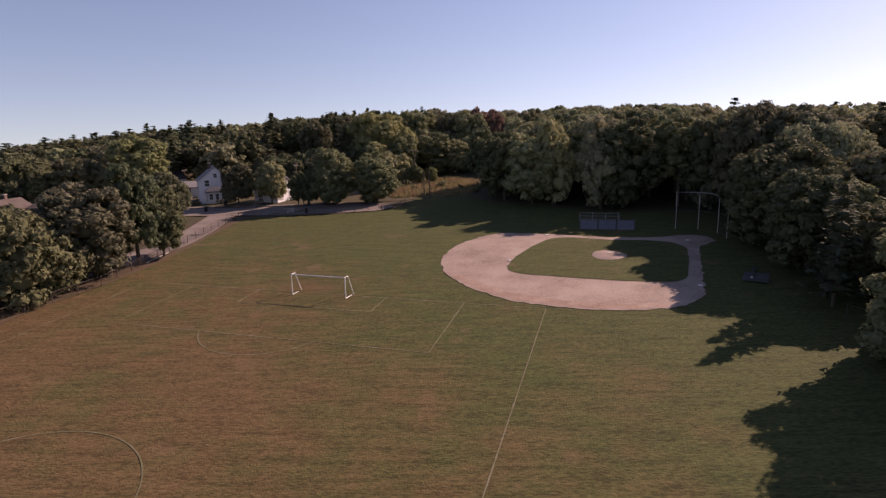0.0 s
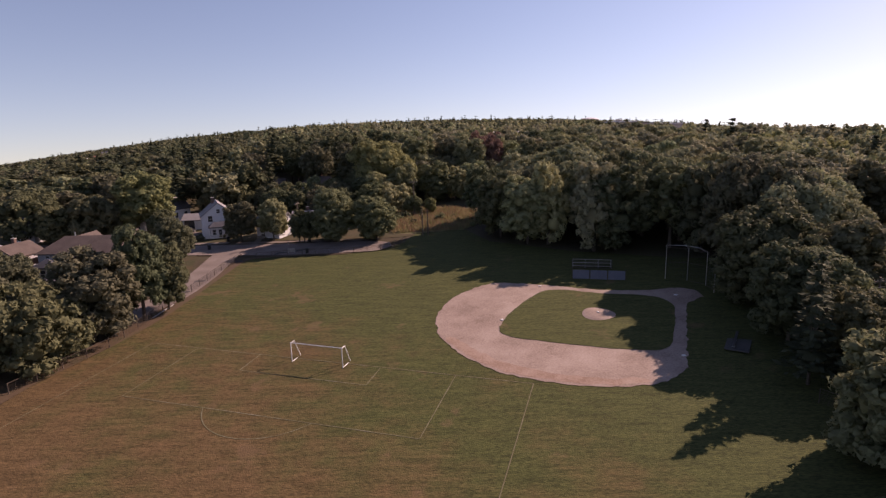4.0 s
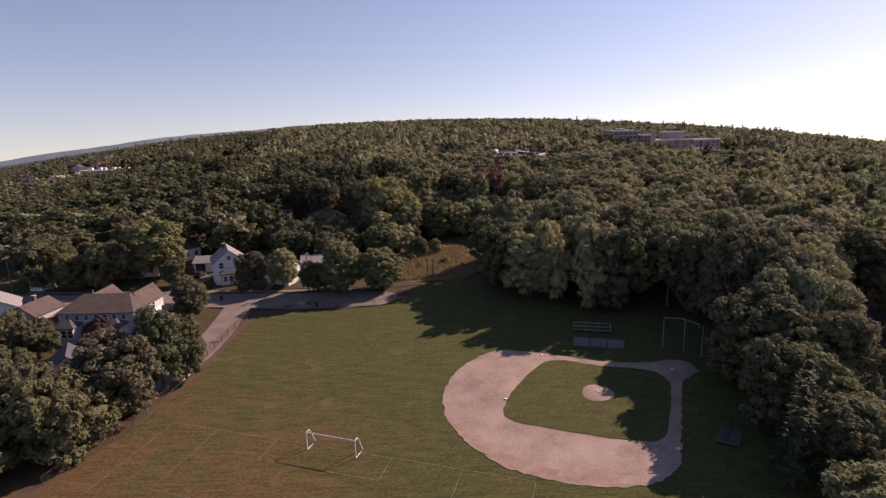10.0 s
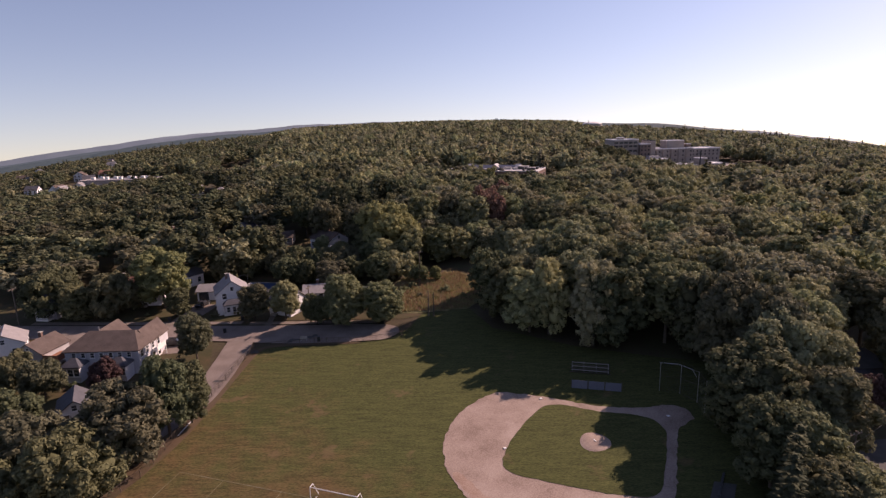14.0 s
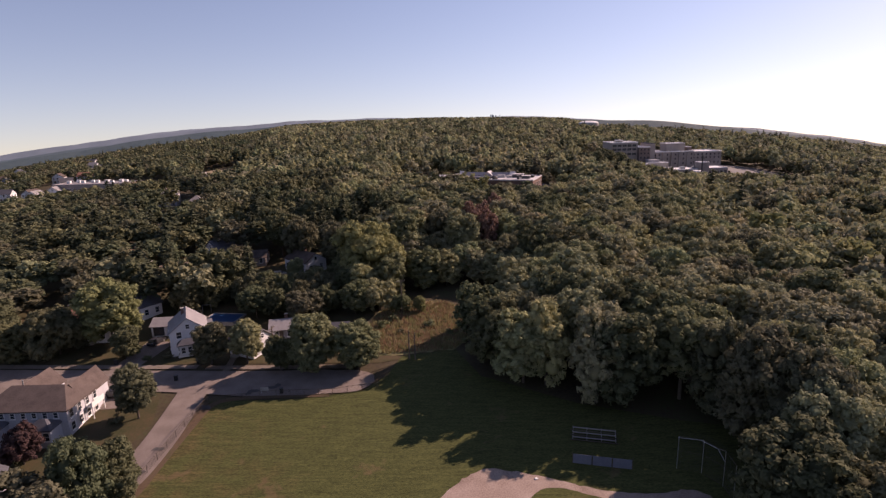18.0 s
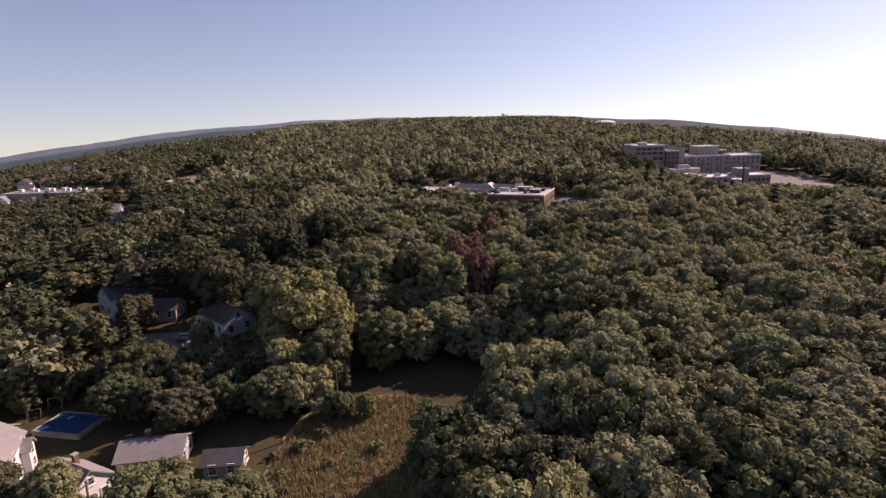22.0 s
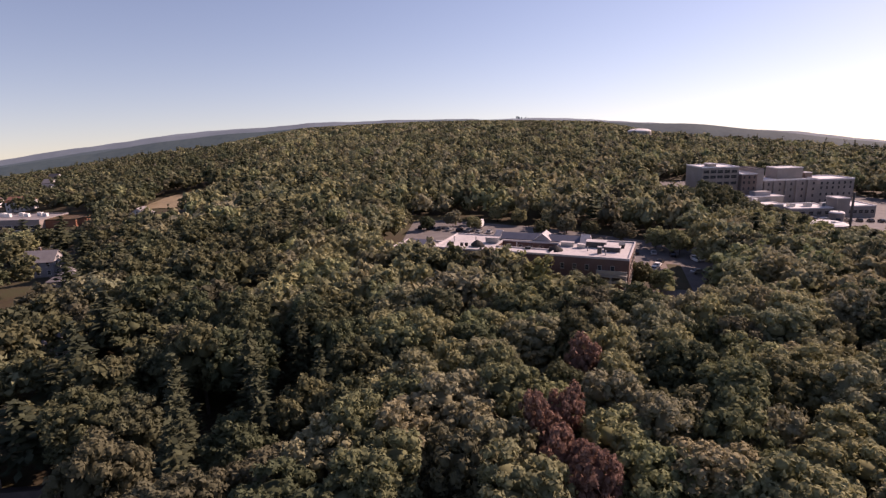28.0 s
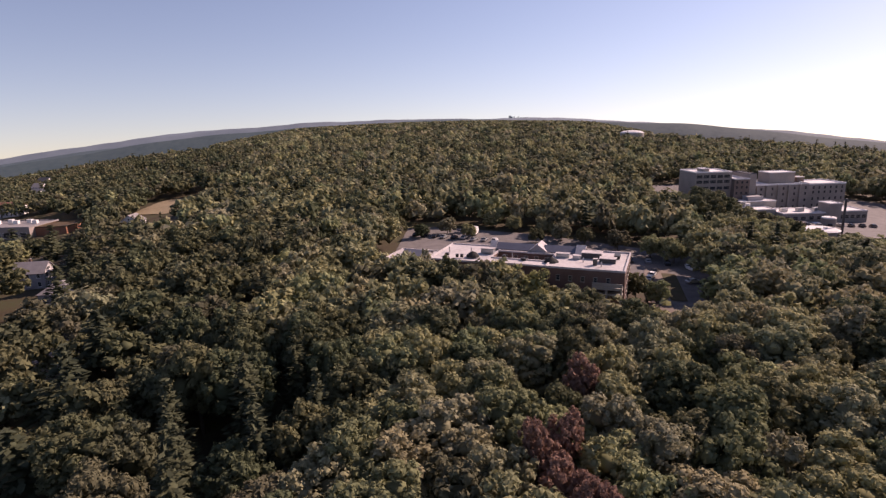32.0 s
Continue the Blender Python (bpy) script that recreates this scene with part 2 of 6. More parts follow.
BLUE = material("blue_tarp", [(0.012, 0.05, 0.13), (0.02, 0.075, 0.18)], 0.5, 3.0, rough=0.35)
BLUEGREY = material("blue_grey_panel", [(0.098, 0.108, 0.147), (0.140, 0.150, 0.189)], 0.5, 3.0, rough=0.7)
SOLAR = material("solar_glass", [(0.012, 0.016, 0.035), (0.025, 0.03, 0.055)], 0.5, 2.0, rough=0.15, spec=0.6)
TERRACOTTA = material("terracotta", [(0.231, 0.099, 0.060), (0.286, 0.138, 0.090)], 0.5, 3.0)
RUBBER = material("rubber", [(0.02, 0.02, 0.02), (0.035, 0.035, 0.035)], 3.0, 9.0)
LEAF = foliage("oak_leaves", [(0.225, 0.226, 0.125), (0.282, 0.272, 0.142), (0.210, 0.228, 0.140), (0.288, 0.256, 0.155), (0.200, 0.232, 0.124), (0.300, 0.290, 0.150), (0.240, 0.228, 0.155), (0.225, 0.226, 0.125)], 0.3)
LEAF_DARK = foliage("maple_leaves", [(0.106, 0.112, 0.062), (0.136, 0.136, 0.072), (0.120, 0.114, 0.075), (0.096, 0.114, 0.064), (0.106, 0.112, 0.062)], 0.3)
LEAF_YELLOW = foliage("yellowing_leaves", [(0.185, 0.195, 0.090), (0.225, 0.220, 0.100), (0.185, 0.195, 0.090)], 0.3)
LEAF_RED = foliage("red_leaves", [(0.205, 0.122, 0.098), (0.245, 0.150, 0.115), (0.205, 0.122, 0.098)], 0.3)
LEAF_PLUM = foliage("plum_leaves", [(0.075, 0.045, 0.045), (0.10, 0.062, 0.058), (0.075, 0.045, 0.045)], 0.3)
LEAF_PINE = foliage("pine_needles", [(0.058, 0.069, 0.043), (0.080, 0.087, 0.050), (0.058, 0.069, 0.043)], 0.15)
LEAF_GREY = foliage("silver_leaves", [(0.146, 0.162, 0.086), (0.182, 0.190, 0.102), (0.146, 0.162, 0.086)], 0.3)
# blue distance haze is put into both of these base colours
HAZE_WOOD = material("haze_tinted_woods", [(0.034, 0.062, 0.075), (0.05, 0.08, 0.092), (0.062, 0.092, 0.10)], 0.012, 0.06)
HAZE_RIDGE = material("haze_tinted_ridge", [(0.115, 0.15, 0.185), (0.14, 0.175, 0.21)], 0.004, 0.03)
REEDS = material("dry_meadow", [(0.19, 0.115, 0.075), (0.24, 0.185, 0.10), (0.16, 0.165, 0.07), (0.26, 0.17, 0.11)], 0.13, 1.6, bump=0.3)
SAND = material("dry_straw", [(0.15, 0.12, 0.075), (0.24, 0.19, 0.12), (0.30, 0.235, 0.15)], 0.06, 0.6, bump=0.2)
GRASSBLADE = foliage("tall_grass", [(0.25, 0.155, 0.10), (0.31, 0.26, 0.135), (0.21, 0.22, 0.095), (0.28, 0.165, 0.115), (0.24, 0.235, 0.11), (0.25, 0.155, 0.10)])


# ---- geometry helpers ----
PROFILE = ((-4000, -60), (-300, -30), (-60, -10.2), (75, 0), (130, 4.0), (165, 6.2), (200, 9), (264, 13), (300, 13.5),
           (435, 15), (650, 25), (900, 31), (1600, 34.5), (2600, 28), (6000, 10))
PY, PZ = [p[0] for p in PROFILE], [p[1] for p in PROFILE]


def old_land(x, y):
    """The height of the land at x, y (numbers or arrays)."""
    z = np.interp(y, PY, PZ) + 0.02 * (np.clip(x, -60, 60) + 9) * np.clip((220 - y) / 80, 0, 1)
    d, az = np.hypot(x - 8, y - 60), np.arctan2(x - 8, np.maximum(y - 60, 1e-6))
    fall = np.minimum(((az + 0.052) / 0.663) ** 2, 1.5) * np.clip((y - 60) / 100, 0, 1)
    return z - np.maximum(d - 200, 0) * 0.05 * fall


def land(x, y):
    """The land falls away beyond the hill on both sides."""
    d, az = np.hypot(x - 8, y - 60), np.arctan2(x - 8, np.maximum(y - 60, 1e-6))
    side = np.clip((-az - 0.29) / 0.2, 0, 1) + np.clip((az - 0.19) / 0.14, 0, 1)
    u = np.clip((d - 800) / 330, 0, 1)
    return old_land(x, y) - 42 * side * u * u * (3 - 2 * u)


class Geo:
    """Collects faces for one mesh."""

    def __init__(self):
        self.v, self.f = [], []

    def poly(self, pts):
        i = len(self.v)
        self.v += [tuple(p) for p in pts]
        self.f.append(tuple(range(i, i + len(pts))))
        return self

    def box(self, c, s, turn=0.0):
        i, (cx, cy, cz), (a, b, h) = len(self.v), c, (s[0] / 2, s[1] / 2, s[2] / 2)
        co, si = math.cos(turn), math.sin(turn)
        for z in (-h, h):
            for x, y in ((-a, -b), (a, -b), (a, b), (-a, b)):
                self.v.append((cx + co * x - si * y, cy + si * x + co * y, cz + z))
        self.f += [tuple(i + k for k in q) for q in ((3, 2, 1, 0), (4, 5, 6, 7), (0, 1, 5, 4), (1, 2, 6, 5), (2, 3, 7, 6), (3, 0, 4, 7))]
        return self

    def tube(self, p, q, r0, r1=None, n=8):
        p, q, r1 = Vector(p), Vector(q), r0 if r1 is None else r1
        w = (q - p).normalized()
        u = w.orthogonal().normalized()
        v = w.cross(u)
        i = len(self.v)
        for c, r in ((p, r0), (q, r1)):
            for k in range(n):
                a = 2 * math.pi * k / n
                self.v.append(tuple(c + r * (math.cos(a) * u + math.sin(a) * v)))
        for k in range(n):
            self.f.append((i + k, i + (k + 1) % n, i + n + (k + 1) % n, i + n + k))
        self.f += [tuple(range(i + n - 1, i - 1, -1)), tuple(range(i + n, i + 2 * n))]
        return self

    def slab(self, quad, t):
        """A flat plate: four top corners, thickness t downwards along its normal."""
        a = [Vector(p) for p in quad]
        nrm = (a[1] - a[0]).cross(a[2] - a[0]).normalized() * t
        low = [p - nrm for p in a]
        i = len(self.v)
        self.v += [tuple(p) for p in a + low]
        k = len(a)
        self.f += [tuple(range(i, i + k)), tuple(range(i + 2 * k - 1, i + k - 1, -1))]
        self.f += [(i + j, i + k + j, i + k + (j + 1) % k, i + (j + 1) % k) for j in range(k)]
        return self

    def mesh(self, name):
        me = bpy.data.meshes.new(name)
        me.from_pydata(self.v, [], self.f)
        me.update()
        return me


def part(name, geo, mat, parent=None, label=""):
    me = geo.mesh(name) if isinstance(geo, Geo) else geo
    if not me.materials:
        me.materials.append(mat)
    ob = new(name, me)
    if parent:
        ob.parent = parent
    return tagged(ob, label)


def thing(name, x, y, turn=0.0, label="", category="", group="", z=None, kind=""):
    ob = new(name)
    ob.empty_display_size = 0.5
    ob.matrix_basis = pose(x, y, float(land(x, y)) if z is None else z, 0, 0, turn)
    return tagged(ob, label, category, group, kind)


def array_mesh(name, verts, faces, mat, tint=None, smooth=False):
    """A mesh of triangles or quads from arrays; tint: one value a vertex."""
    me = bpy.data.meshes.new(name)
    k = faces.shape[1]
    me.vertices.add(len(verts))
    me.vertices.foreach_set("co", np.ascontiguousarray(verts, np.float32).ravel())
    me.loops.add(faces.size)
    me.loops.foreach_set("vertex_index", np.ascontiguousarray(faces, np.int32).ravel())
    me.polygons.add(len(faces))
    me.polygons.foreach_set("loop_start", np.arange(0, faces.size, k, dtype=np.int32))
    me.polygons.foreach_set("loop_total", np.full(len(faces), k, np.int32))
    if smooth:
        me.polygons.foreach_set("use_smooth", np.ones(len(faces), bool))
    if tint is not None:
        me.attributes.new("tint", "FLOAT", "POINT").data.foreach_set("value", np.ascontiguousarray(tint, np.float32))
    me.update(calc_edges=True)
    me.materials.append(mat)
    return me


def strip(points, widths, lift, step=2.0):
    """A band along a line on the land: points (x, y), half widths, as a draped grid of cells."""
    pts = np.array(points, float)
    seg = np.r_[0, np.cumsum(np.hypot(*np.diff(pts, axis=0).T))]
    s = np.linspace(0, seg[-1], max(2, int(seg[-1] / step) + 1))
    c = np.stack([np.interp(s, seg, pts[:, k]) for k in (0, 1)], 1)
    for _ in range(2 if len(points) > 2 else 0):
        c[1:-1] = (c[:-2] + 2 * c[1:-1] + c[2:]) / 4
    w = np.interp(s, seg, widths)
    d = np.gradient(c, axis=0)
    d /= np.linalg.norm(d, axis=1)[:, None]
    nrm = np.stack([-d[:, 1], d[:, 0]], 1)
    g, m = Geo(), 3
    for i in range(len(s)):
        for k in range(m):
            p = c[i] + nrm[i] * w[i] * (1 - 2 * k / (m - 1))
            g.v.append((p[0], p[1], float(land(p[0], p[1])) + lift))
    for i in range(len(s) - 1):
        for k in range(m - 1):
            a = i * m + k
            g.f.append((a, a + 1, a + m + 1, a + m))
    return g


def inside(poly, x, y):
    """Whether x, y (arrays) lie in the polygon."""
    x, y = np.asarray(x, float), np.asarray(y, float)
    r = np.zeros(x.shape, bool)
    for (x0, y0), (x1, y1) in zip(poly, poly[1:] + poly[:1]):
        if y0 != y1:
            r ^= ((y0 > y) != (y1 > y)) & (x < (x1 - x0) * (y - y0) / (y1 - y0) + x0)
    return r


def draped(poly, lift, cell=2.5):
    """A polygon laid on the land, cut into cells by bisection."""
    bm = bmesh.new()
    bm.faces.new([bm.verts.new((x, y, 0)) for x, y in poly])
    xs, ys = [p[0] for p in poly], [p[1] for p in poly]
    for lo, hi, no in ((min(xs), max(xs), (1, 0, 0)), (min(ys), max(ys), (0, 1, 0))):
        for c in np.arange(math.ceil(lo / cell) * cell, hi, cell):
            bmesh.ops.bisect_plane(bm, geom=bm.verts[:] + bm.edges[:] + bm.faces[:], plane_co=(c * no[0], c * no[1], 0), plane_no=no)
    for v in bm.verts:
        v.co.z = float(land(v.co.x, v.co.y)) + lift
    bm.normal_update()
    if bm.faces[:] and sum(f.normal.z for f in bm.faces) < 0:
        bmesh.ops.reverse_faces(bm, faces=bm.faces[:])
    me = bpy.data.meshes.new("draped")
    bm.to_mesh(me)
    bm.free()
    return me


def wavy(poly, n=60, amp=0.3, seed=1):
    """A closed outline smoothed and roughened, n points."""
    rng = np.random.default_rng(seed)
    p = np.array(poly + poly[:1], float)
    s = np.r_[0, np.cumsum(np.hypot(*np.diff(p, axis=0).T))]
    q = np.linspace(0, s[-1], n, endpoint=False)
    c = np.stack([np.interp(q, s, p[:, k]) for k in (0, 1)], 1)
    for _ in range(2):
        c = (np.roll(c, 1, 0) + 2 * c + np.roll(c, -1, 0)) / 4
    return [tuple(v) for v in c + rng.normal(0, amp, c.shape) * 0.5]


# ---- land ----
def ground_sheet():
    """One sheet to the horizon: cells from 6 m near the field to 300 m far away."""
    def axis(lo, hi, fine_lo, fine_hi, step, grow):
        a = list(np.arange(fine_lo, fine_hi + 0.1, step))
        s = step
        while a[-1] < hi:
            s = min(s * grow, 260)
            a.append(a[-1] + s)
        s = step
        while a[0] > lo:
            s = min(s * grow, 260)
            a.insert(0, a[0] - s)
        return np.array(a)
    xs, ys = axis(-4800, 4800, -160, 220, 6, 1.12), axis(-900, 4900, -40, 460, 6, 1.1)
    X, Y = np.meshgrid(xs, ys)
    Z = land(X, Y)
    far = np.clip((np.hypot(X, Y) - 560) / 400, 0, 1)
    rng = np.random.default_rng(3)
    for k in (0.004, 0.011, 0.027):
        a, b = rng.uniform(0, 6.3, 2)
        Z = Z + far * 2.2 * np.sin(k * X + a + 2 * np.sin(k * 0.6 * Y)) * np.sin(k * Y + b)
    n, m = len(xs), len(ys)
    i = (np.arange(m - 1)[:, None] * n + np.arange(n - 1)[None]).ravel()
    f = np.stack([i, i + 1, i + n + 1, i + n], 1)
    me = array_mesh("ground", np.stack([X.ravel(), Y.ravel(), Z.ravel()], 1), f, SOIL, smooth=True)
    return tagged(new("ground", me), "leaf-littered wooded land rolling to the horizon", "ground", kind="structure")


def flat(name, poly, mat, lift, label, category="ground", cell=2.5):
    me = draped(poly, lift, cell)
    me.materials.append(mat)
    return tagged(new(name, me), label, category, kind="structure")


ground_sheet()
FIELD = [(-43.5, 62), (-42, 72), (-38.6, 82), (-37.6, 97), (-36.8, 116), (-35.5, 121.8), (-20, 121.8), (-8, 124), (-4, 130), (-2, 137), (9, 139.5),
         (14, 128), (30, 118), (46, 112), (62, 108), (66, 80), (60, 40), (50, -30), (-62, -30), (-52, 30)]
flat("playing_field", FIELD, TURF, 0.10, "patchy mown grass field, green and dry brown", "field", 3.0)
flat("verge", [(-43.5, 62), (-42, 72), (-38.6, 82), (-37.6, 97), (-36.8, 116), (-35.8, 121.5), (-38, 121.5), (-39, 112), (-40.2, 97), (-46, 82), (-53, 66), (-60, 50), (-70, 28), (-52, 30)],
     VERGE, 0.14, "dry earth verge beneath the street trees", "ground", 3.0)
# yards round the houses
flat("lawn_yards", [(-120, 137.5), (-60, 137), (-40, 136.2), (-6, 134.5), (-2, 136), (-7, 143), (-14, 150), (-40, 168), (-100, 170), (-130, 150)], LAWN, 0.08, "rough front lawns of the houses", "lawn", 4.0)
flat("lawn_corner", [(-44.5, 104), (-43.5, 116), (-47, 126), (-96, 128.5), (-100, 96), (-60, 88), (-52, 84)], LAWN, 0.08, "shaded lawn round the apartment house", "lawn", 4.0)
flat("meadow", wavy([(-7, 137), (9, 138.5), (13, 148), (13, 160), (6, 166), (-6, 166), (-11, 158), (-12, 148)], 50, 0.8, 4), REEDS, 0.12, "overgrown rusty meadow of dry weeds", "meadow", 2.5)
flat("backyard_lawn", [(-80, 186), (-44, 182), (-30, 188), (-36, 205), (-80, 210)], LAWN, 0.08, "shaded back lawns among trees", "lawn", 4.0)
SIDE_ROAD = [(-41, 129), (-39.9, 118), (-39.3, 110), (-39.6, 101), (-43, 92), (-48, 83), (-53.5, 73), (-60, 58), (-70, 34), (-80, 5)]
MAIN_ROAD = [(-160, 134), (-96, 132.2), (-66, 131), (-46, 129.6), (-30, 127.8), (-17, 127.6), (-9, 127.8)]


def road(name, line, widths, lift, mat, label):
    ob = new(name, strip(line, widths, lift).mesh(name))
    ob.data.materials.append(mat)
    return tagged(ob, label, "road", kind="structure")


road("road_side", SIDE_ROAD, [2.9] * 5 + [2.9] * 5, 0.17, ASPHALT, "cracked pale asphalt side street beside the field")
road("road_main", MAIN_ROAD, [3.6, 3.6, 3.7, 4.0, 4.6, 4.6, 3.2], 0.19, ASPHALT, "worn pale asphalt street ending in a turnaround")
flat("turnaround", wavy([(-16, 123.2), (-9, 123.6), (-6.2, 126.5), (-6.6, 129.8), (-10, 131.6), (-16, 131.8)], 36, 0.1, 2), ASPHALT, 0.205, "rounded asphalt end of the street", "road")
flat("back_street", wavy([(-84, 204), (-73, 203), (-66, 194), (-56, 191), (-44, 192.5), (-38, 188), (-37, 182), (-42, 179.5), (-54, 184), (-62, 184.5), (-72, 192), (-86, 198)], 50, 0.15, 12), ASPHALT, 0.16, "asphalt dead-end street among trees", "road", 4.0)
SIDEWALK = material("worn_sidewalk", [(0.13, 0.105, 0.085), (0.19, 0.155, 0.13), (0.11, 0.085, 0.06)], 0.5, 5.0)
flat("driveway", [(-62.5, 133.5), (-57.5, 133.4), (-54.5, 147), (-61, 148.5)], ASPHALT, 0.16, "grey asphalt driveway beside the white house", "driveway")
flat("driveway_walk", [(-38, 133), (-36.6, 133), (-37.5, 141.5), (-38.8, 141.5)], SIDEWALK, 0.2, "concrete garden path", "path")
flat("apartment_parking", [(-66, 119), (-52, 120.5), (-51, 128.5), (-84, 130.5), (-84, 124)], ASPHALT, 0.15, "asphalt parking court behind the apartment house", "parking")
for line, lab in (([(-96, 137), (-62, 136), (-44, 135)], "concrete sidewalk"), ([(-42, 134.6), (-28, 133.8), (-12, 133.2)], "concrete sidewalk")):
    road("pavement", line, [0.8] * len(line), 0.21, SIDEWALK, "narrow concrete sidewalk by the street")
rng = np.random.default_rng(11)
for k in range(14):
    s = rng.uniform(0, 1)
    x, y = np.interp(s, [0, 0.35, 0.6, 1], [-40, -39.5, -38.6, -24]), np.interp(s, [0, 0.35, 0.6, 1], [98, 108, 118, 127])
    a, b = rng.uniform(0.4, 1.6), rng.uniform(0.3, 0.8)
    x += rng.uniform(-1.5, 1.5)
    flat("road_patch", wavy([(x - a, y - b), (x + a, y - b * 0.6), (x + a, y + b), (x - a * 0.7, y + b * 1.4)], 18, 0.12, k), PATCH, 0.215, "dark asphalt repair patch", "road", 5.0)
# low kerb along the field side of the street
kerb = strip([(-37.4, 96.5), (-37.9, 91)], [0.11] * 2, 0.36)
tagged(part("kerb", kerb, WHITE), "white-painted timber edging along the street", "kerb", kind="structure")

strip_leaf = strip([(-39.6, 82), (-37.4, 90), (-36.6, 98), (-36.1, 110), (-35.6, 120), (-35.2, 122.2), (-24, 122.9), (-14, 122.6)], [1.0, 0.8, 0.7, 0.7, 0.8, 0.7, 0.5, 0.4], 0.145)
tagged(part("leaf_strip", strip_leaf, VERGE), "brown strip of dead leaves along the fence", "ground", kind="structure")

# ball diamond: clay ring, grass infield, mound, base paths
DIRT = [(13.8, 102), (10.4, 99.8), (7.5, 96.6), (5.5, 92.6), (4.3, 87.2), (4.9, 81.9), (8.1, 75.9), (12.6, 71.1), (18.6, 68.5), (24, 67.4), (29, 67.9), (33.0, 71.0),
        (34.6, 75.5), (37.6, 83.5), (39.9, 90), (43.6, 92.4), (43.4, 95.2), (40.6, 96.6), (36.6, 95.6), (30, 96.3), (21.8, 99.6)]
INFIELD = [(21, 97.3), (17.8, 93.5), (14.6, 88), (12.9, 83.4), (13.2, 81.4), (14.8, 80.3), (20, 78.4), (26, 76.4), (31.6, 75.4), (33.2, 76.6), (36.3, 84), (38.2, 89.6), (37.2, 92.6), (34.5, 94), (29.5, 94.8), (23.6, 97.4)]
flat("infield_dirt", wavy(DIRT, 160, 0.2, 5), CLAY, 0.15, "pale pinkish clay running track of the ball diamond", "infield", 2.0)
flat("dirt_edge", wavy([(5.5, 81.2), (8.6, 75.9), (13, 71.4), (18.8, 68.9), (24, 67.8), (28.6, 68.3), (28, 69.5), (24, 69.2), (19.4, 70.3), (14, 72.9), (9.8, 77), (6.8, 81.8)], 60, 0.25, 7), CLAY_RED, 0.165, "reddish damp clay along the diamond's edge", "infield", 3.0)
flat("infield_grass", wavy(INFIELD, 90, 0.08, 8), TURF, 0.19, "green mown infield grass", "infield", 2.5)
MOUND_C = (26.9, 87.1)
g = Geo()
rings = [(2.25, 0.2), (1.9, 0.29), (1.2, 0.40), (0.5, 0.45)]
for r, h in rings:
    for k in range(24):
        a = 2 * math.pi * k / 24
        w = 1 + 0.05 * math.sin(3 * a + r)
        x, y = MOUND_C[0] + r * w * math.cos(a), MOUND_C[1] + r * w * math.sin(a)
        g.v.append((x, y, float(land(x, y)) + h))
for j in range(len(rings) - 1):
    g.f += [(j * 24 + k, j * 24 + (k + 1) % 24, (j + 1) * 24 + (k + 1) % 24, (j + 1) * 24 + k) for k in range(24)]
g.f.append(tuple(range(72, 96)))
tagged(part("pitchers_mound", g, CLAY), "low round clay pitcher's mound", "mound", kind="structure")
for nm, x, y, s, lab in (("pitching_rubber", 26.9, 87.1, (0.15, 0.6, 0.06), "white rubber pitching plate"), ("base", 13.6, 86.2, (0.38, 0.38, 0.08), "square white canvas base on clay"),
                         ("base", 20.6, 99.2, (0.38, 0.38, 0.08), "square white canvas base on clay"), ("base", 33.6, 74.0, (0.38, 0.38, 0.08), "square white canvas base on clay"), ("home_plate", 39.7, 93.2, (0.43, 0.43, 0.05), "white rubber home plate")):
    g = Geo().box((0, 0, 0.03), s)
    ob = part(nm, g, WHITE)
    ob.matrix_basis = pose(x, y, float(land(x, y)) + (0.46 if nm == "pitching_rubber" else 0.18), 0, 0, 25)
    tagged(ob, lab, "base")

# soccer lines
def line(a, b, w=0.05, lift=0.13):
    ob = new("field_line", strip([a, b], [w, w], lift, 1.5).mesh("field_line"))
    ob.data.materials.append(CHALK)
    return tagged(ob, "faded white line painted on grass", "line", "soccer field lines", "structure")


CORNER, AX = Vector((-33.4, 82.6)), Vector((49.1, -13.8)).normalized()
DN = Vector((-AX.y, AX.x)) * -1


def pitch(a, b):
    p = CORNER + AX * a + DN * b
    return (p.x, p.y)


for a, b in (((0, 0), (51, 0)), ((0, 0), (0, 75)), ((51, 0), (51, 75)), ((7.4, 0), (7.4, 12.2)), ((42.3, 0), (42.3, 12.2)), ((7.4, 12.2), (42.3, 12.2)),
             ((16.8, 0), (16.8, 4.2)), ((33.2, 0), (33.2, 4.2)), ((16.8, 4.2), (33.2, 4.2)), ((0, 38), (51, 38))):
    line(pitch(*a), pitch(*b))


def arc(c, r, a0, a1, w=0.05):
    pts = [pitch(c[0] + r * math.cos(t), c[1] + r * math.sin(t)) for t in np.linspace(a0, a1, 40)]
    ob = new("field_line", strip(pts, [w] * 40, 0.13, 0.7).mesh("field_line"))
    ob.data.materials.append(CHALK)
    tagged(ob, "faded white curved line painted on grass", "line", "soccer field lines", "structure")


arc((24.6, 9), 7.2, 0.46, math.pi - 0.46)
arc((23.6, 37.8), 8.9, 0, 2 * math.pi, 0.05)

# ---- trees ----
def icosphere(sub):
    bm = bmesh.new()
    bmesh.ops.create_icosphere(bm, subdivisions=sub, radius=1)
    v, f = np.array([q.co[:] for q in bm.verts]), np.array([[q.index for q in p.verts] for p in bm.faces])
    bm.free()
    return v, f


ICO1 = icosphere(1)
